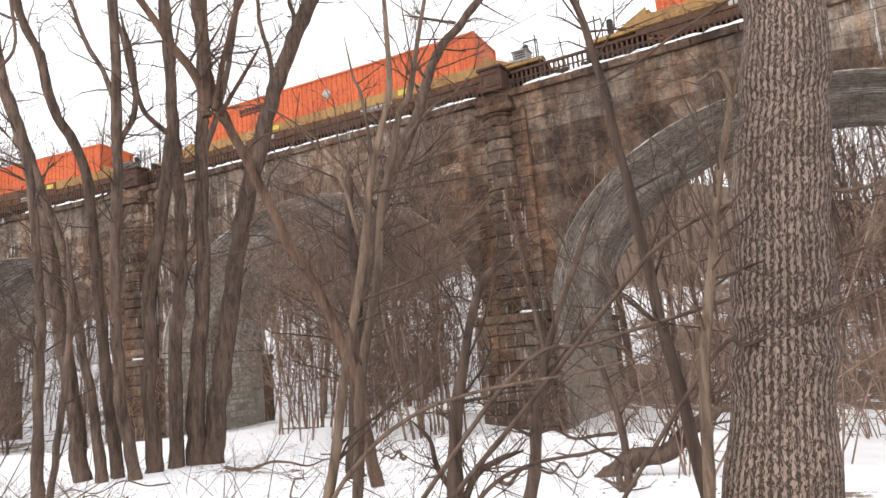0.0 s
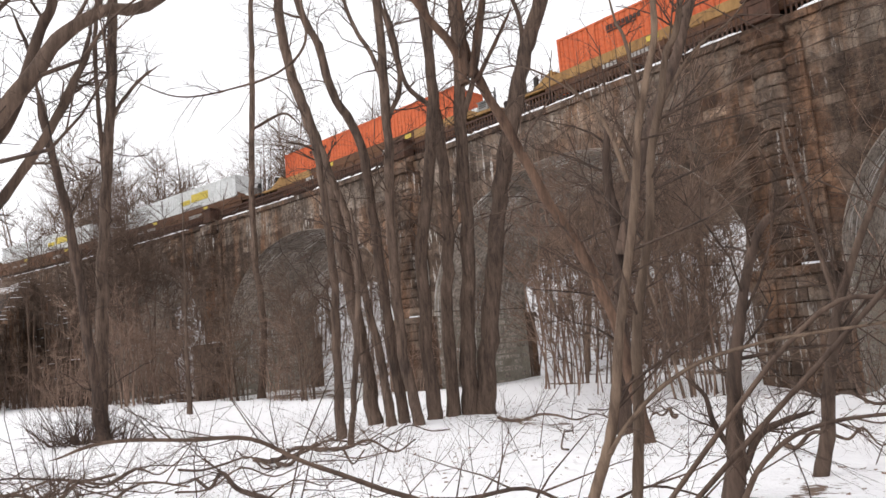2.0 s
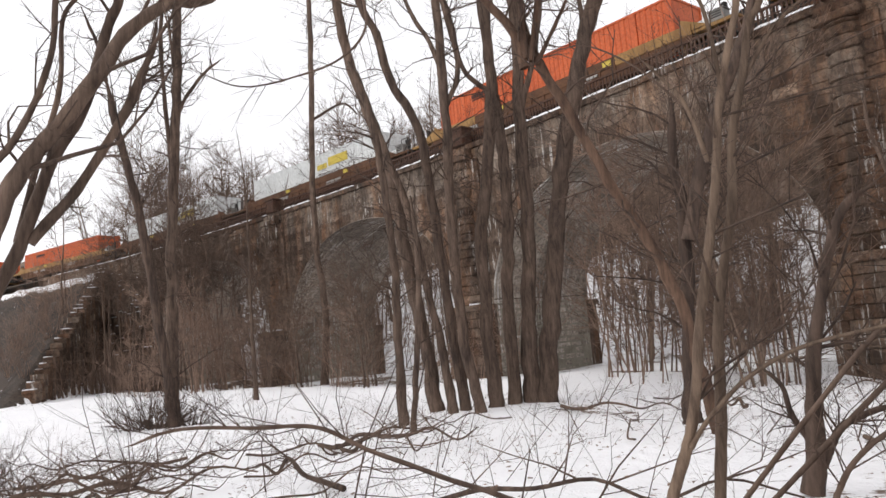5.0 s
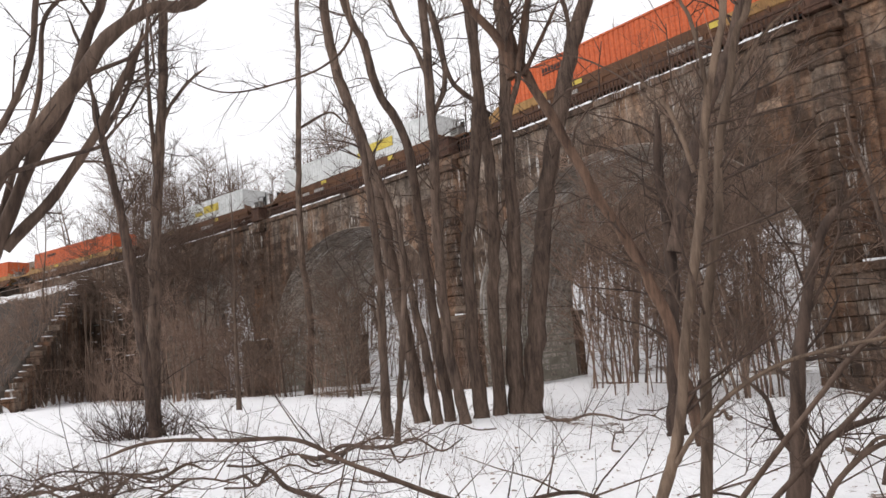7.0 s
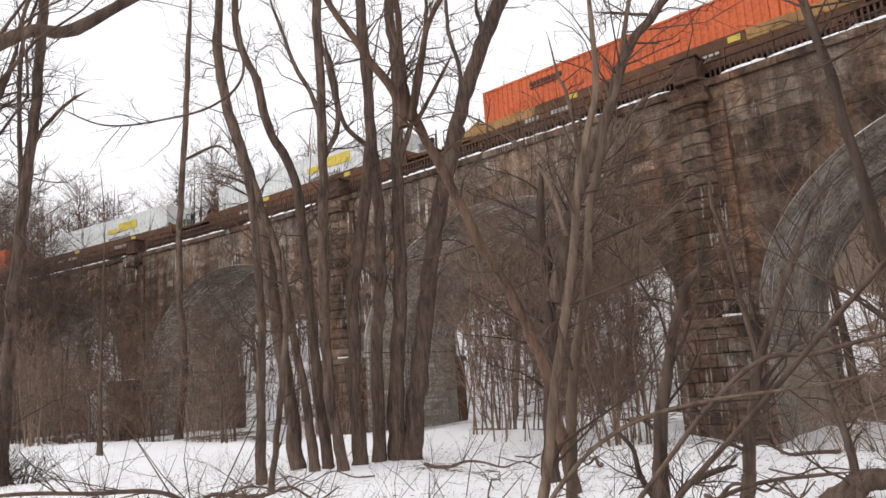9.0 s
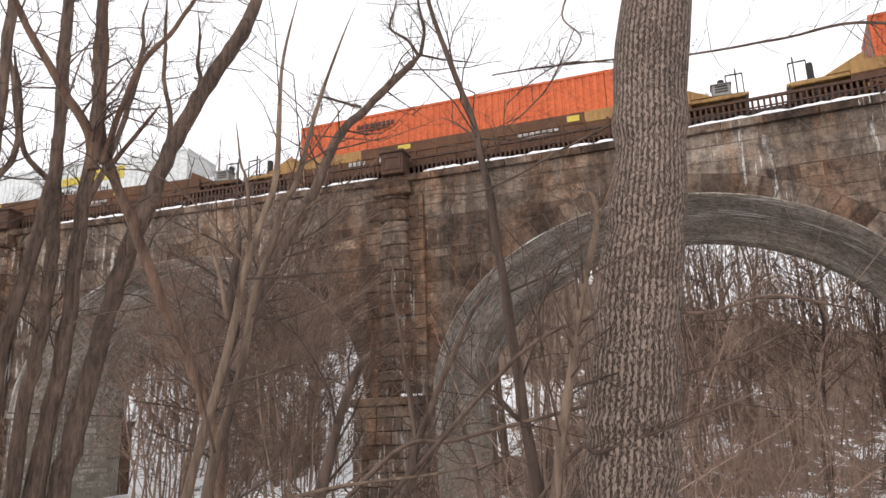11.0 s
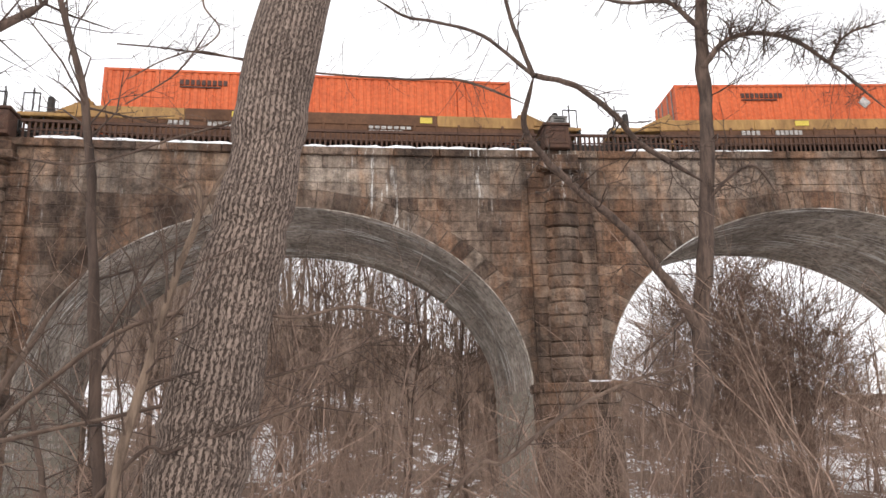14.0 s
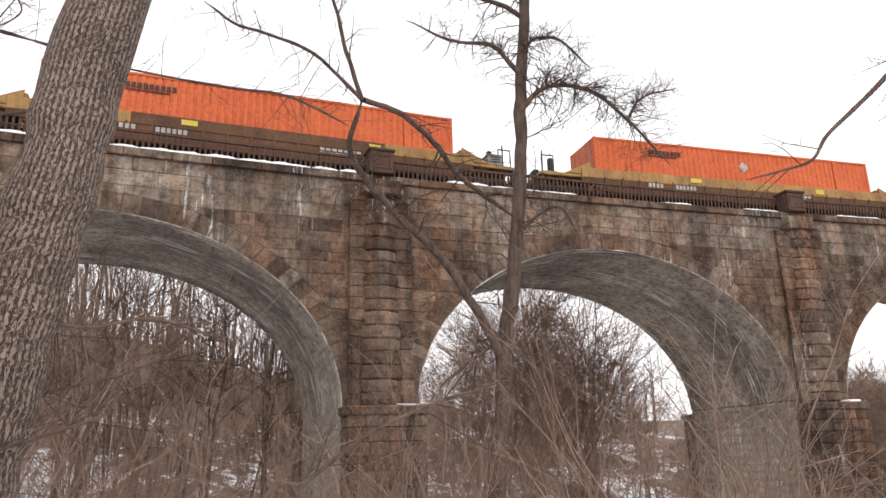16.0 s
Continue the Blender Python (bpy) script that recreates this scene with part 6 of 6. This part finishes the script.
    canes = [shrub(150 + i, 1.9, 1, "thin dark shoots standing in the snow", DARK_BARK, 0.9, 0.0085, 2) for i in range(5)]
    cane_at = random.Random(61)
    spread(canes, [polar(cane_at, 22, 97, 4.5, 15) for _ in range(70)], cane_at, 0.5, 1.2)
    weeds = [shrub(100 + i, 0.75, 6, "dry weed stalks standing in the snow", TWIG, 1.1, 0.0035, 3) for i in range(4)]
    spread(weeds, [polar(rnd, 15, 98, 6, 26) for _ in range(90)], rnd, 0.6, 1.6)


woods()


def thicket():
    """Thin stems standing close behind the arches, past counting."""
    rnd = random.Random(44)
    w = Wood()
    for k in range(1900):
        s = rnd.uniform(-78, -6) if k % 2 else rnd.uniform(-6, 50)
        b = 9.5 + (80 if s < 50 else 60) * rnd.random() ** 0.9 + (0 if s < 26 else 8)
        x, y = on_line(s, b)[:2]
        z = ground_z(x, y)
        bushy = s > 26
        if bushy and k % 9:
            continue
        h = rnd.uniform(4, 9) if bushy else rnd.uniform(4, 14)
        lean = (rnd.gauss(0, 0.14), rnd.gauss(0, 0.14))
        pts = [np.array((x + lean[0] * h * u + rnd.gauss(0, 0.025) * h * u, y + lean[1] * h * u + rnd.gauss(0, 0.025) * h * u, z - 0.2 + (h + 0.2) * u)) for u in (0, 0.35, 0.7, 1)]
        r = rnd.uniform(0.015, 0.055) * (0.4 + h / 11) * (1 + b / 90)
        w.tube(pts, [r, r * 0.8, r * 0.5, r * 0.12], 3)
        for _ in range(14 if bushy else 5):
            u = rnd.uniform(0.15 if bushy else 0.3, 0.95)
            a = rnd.uniform(0, 6.28)
            q = pts[0] + (pts[3] - pts[0]) * u
            l2 = h * (rnd.uniform(0.2, 0.5) * (1.1 - 0.6 * u) if bushy else rnd.uniform(0.14, 0.36))
            e = q + np.array((math.cos(a) * 0.6, math.sin(a) * 0.6, rnd.uniform(0.3, 1.0))) * l2
            w.tube([q, (q + e) / 2 + np.array((0, 0, 0.08 * l2)), e], [r * 0.35, r * 0.25, r * 0.08], 3)
            f = e + np.array((rnd.gauss(0, 0.5), rnd.gauss(0, 0.5), rnd.uniform(0.1, 0.8))) * l2 * 0.6
            w.tube([(q + e) / 2, f], [r * 0.22, r * 0.06], 3)
    for k in range(330):
        s = rnd.uniform(-50, -6)
        b = rnd.uniform(9.5, 16) + 40 * rnd.random() ** 1.3
        x, y = on_line(s, b)[:2]
        z, h, r = ground_z(x, y), rnd.uniform(3, 9), rnd.uniform(0.018, 0.045) * (1 + b / 70)
        top = np.array((x + rnd.gauss(0, 0.12) * h, y + rnd.gauss(0, 0.12) * h, z + h))
        foot = np.array((x, y, z - 0.2))
        mid = (top + foot) / 2 + np.array((rnd.gauss(0, 0.2), rnd.gauss(0, 0.2), 0))
        w.tube([foot, mid, top], [r, r * 0.75, r * 0.15], 3)
        for _ in range(6):
            u = rnd.uniform(0.2, 0.95)
            q = foot + (top - foot) * u
            e = q + np.array((rnd.gauss(0, 0.5), rnd.gauss(0, 0.5), rnd.uniform(0.2, 1.0))) * h * rnd.uniform(0.12, 0.3)
            w.tube([q, e], [r * 0.4, r * 0.1], 3)
    tagged(w.made("thicket", FOREST, None), "dense brown thicket of young stems beyond the arches", "thicket", "", "stuff")


thicket()


def far_woods():
    """The wooded ridge beyond, too far to tell trunk from trunk."""
    rnd = random.Random(33)
    w = Wood()
    for k in range(210):
        s, b = (rnd.uniform(-170, 210), rnd.uniform(80, 150)) if k % 5 else (rnd.uniform(-125, -42), rnd.uniform(40, 80))
        x, y = on_line(s, b)[:2]
        z = ground_z(x, y)
        h = rnd.uniform(12, 19)
        top = np.array([x + rnd.gauss(0, 0.8), y, z + h])
        w.tube([(x, y, z - 0.3), ((x + top[0]) / 2 + rnd.gauss(0, 0.3), y, z + h / 2), top], [0.22, 0.14, 0.03], 4)
        for _ in range(10):
            u = rnd.uniform(0.3, 0.95)
            a = rnd.uniform(0, 6.28)
            w.grow(rnd, (x + (top[0] - x) * u, y, z + h * u), (math.cos(a), math.sin(a), rnd.uniform(0.4, 1.1)), rnd.uniform(2, 5) * (1.2 - u), 0.06, 1, 3, 0.5, 0.15, 4, 2.0)
    tagged(w.made("far_woods", TWIG, None), "bare grey-brown woods on the ridge", "woods", "", "stuff")


far_woods()


def fallen(seed, x, y, turn, length, radius, label="fallen bare branch lying on the snow"):
    rnd = random.Random(seed)
    thing = tagged(new("fallen_branch"), label, "branch", "fallen branches on the snow")
    thing.location = (x, y, ground_z(x, y) + 0.04)
    pts, p, a = [], np.zeros(3), radians(turn)
    for i in range(8):
        gx, gy = x + p[0], y + p[1]
        pts.append(np.array((p[0], p[1], ground_z(gx, gy) - ground_z(x, y) + radius + (0.25 * abs(math.sin(i * 1.3 + seed)) if i > 1 else 0))))
        a += rnd.gauss(0, 0.16)
        p = p + np.array((math.cos(a), math.sin(a), 0)) * length / 7
    line = curve_through(pts, 4)
    w = Wood()
    w.tube(line, np.linspace(radius, radius * 0.25, len(line)), 8)
    w.made("bough", BARK, thing)
    t = Wood()
    for _ in range(9):
        i = rnd.randrange(3, len(line) - 1)
        t.grow(rnd, line[i], (rnd.gauss(0, 1), rnd.gauss(0, 1), rnd.uniform(0.1, 0.9)), length * rnd.uniform(0.12, 0.3), radius * 0.3, 2, 4, 0.1, 0.22, 3)
    tagged(t.made("twig_growth", TWIG, thing), kind="stuff")


def litter_and_branches():
    rnd = random.Random(77)
    for i in range(40):
        x, y = polar(rnd, 62, 98, 6, 16) if i < 31 else polar(rnd, 18, 55, 9, 20)
        fallen(200 + i, x, y, rnd.uniform(0, 360), rnd.uniform(1.5, 4.5), rnd.uniform(0.015, 0.05))
    heap = [shrub(110 + i, 1.1, 22, "heap of dead brush lying on the snow", DARK_BARK, 1.9, 0.010, 3) for i in range(3)]
    spread(heap, [polar(rnd, 78, 99, 7, 17) for _ in range(11)], rnd, 0.7, 1.2)
    pile = [shrub(114 + i, 1.3, 30, "heap of dead brush round a tree's foot", DARK_BARK, 2.2, 0.014, 3) for i in range(3)]
    spread(pile, [(f1.location.x + dx, f1.location.y + dy) for dx, dy in ((0.5, -0.6), (-0.6, -0.5), (0.0, -1.1), (0.8, 0.3), (0.1, -0.3))], rnd, 1.1, 1.5)
    x, y = on_line(-44, -4.5)[:2]
    fallen(300, x, y, 15, 12, 0.16, "long fallen trunk with snow lying on it")
    # dead leaves and bits of twig scattered on the snow
    verts, faces = [], []
    for _ in range(2600):
        x, y = polar(rnd, 5, 100, 4, 24)
        z = ground_z(x, y) + 0.012
        a, l2, w2 = rnd.uniform(0, 6.28), rnd.uniform(0.012, 0.045), rnd.uniform(0.005, 0.016)
        c, s = math.cos(a), math.sin(a)
        k = len(verts)
        for u, v in ((-1, -1), (1, -1), (1, 1), (-1, 1)):
            verts.append((x + c * u * l2 - s * v * w2, y + s * u * l2 + c * v * w2, z + rnd.uniform(0, 0.025)))
        faces.append((k, k + 1, k + 2, k + 3))
    tagged(mesh_object("leaf_litter", verts, faces, BRUSH), "dead brown leaves and twig bits scattered on snow", "leaf litter", "", "stuff")


litter_and_branches()

motions()
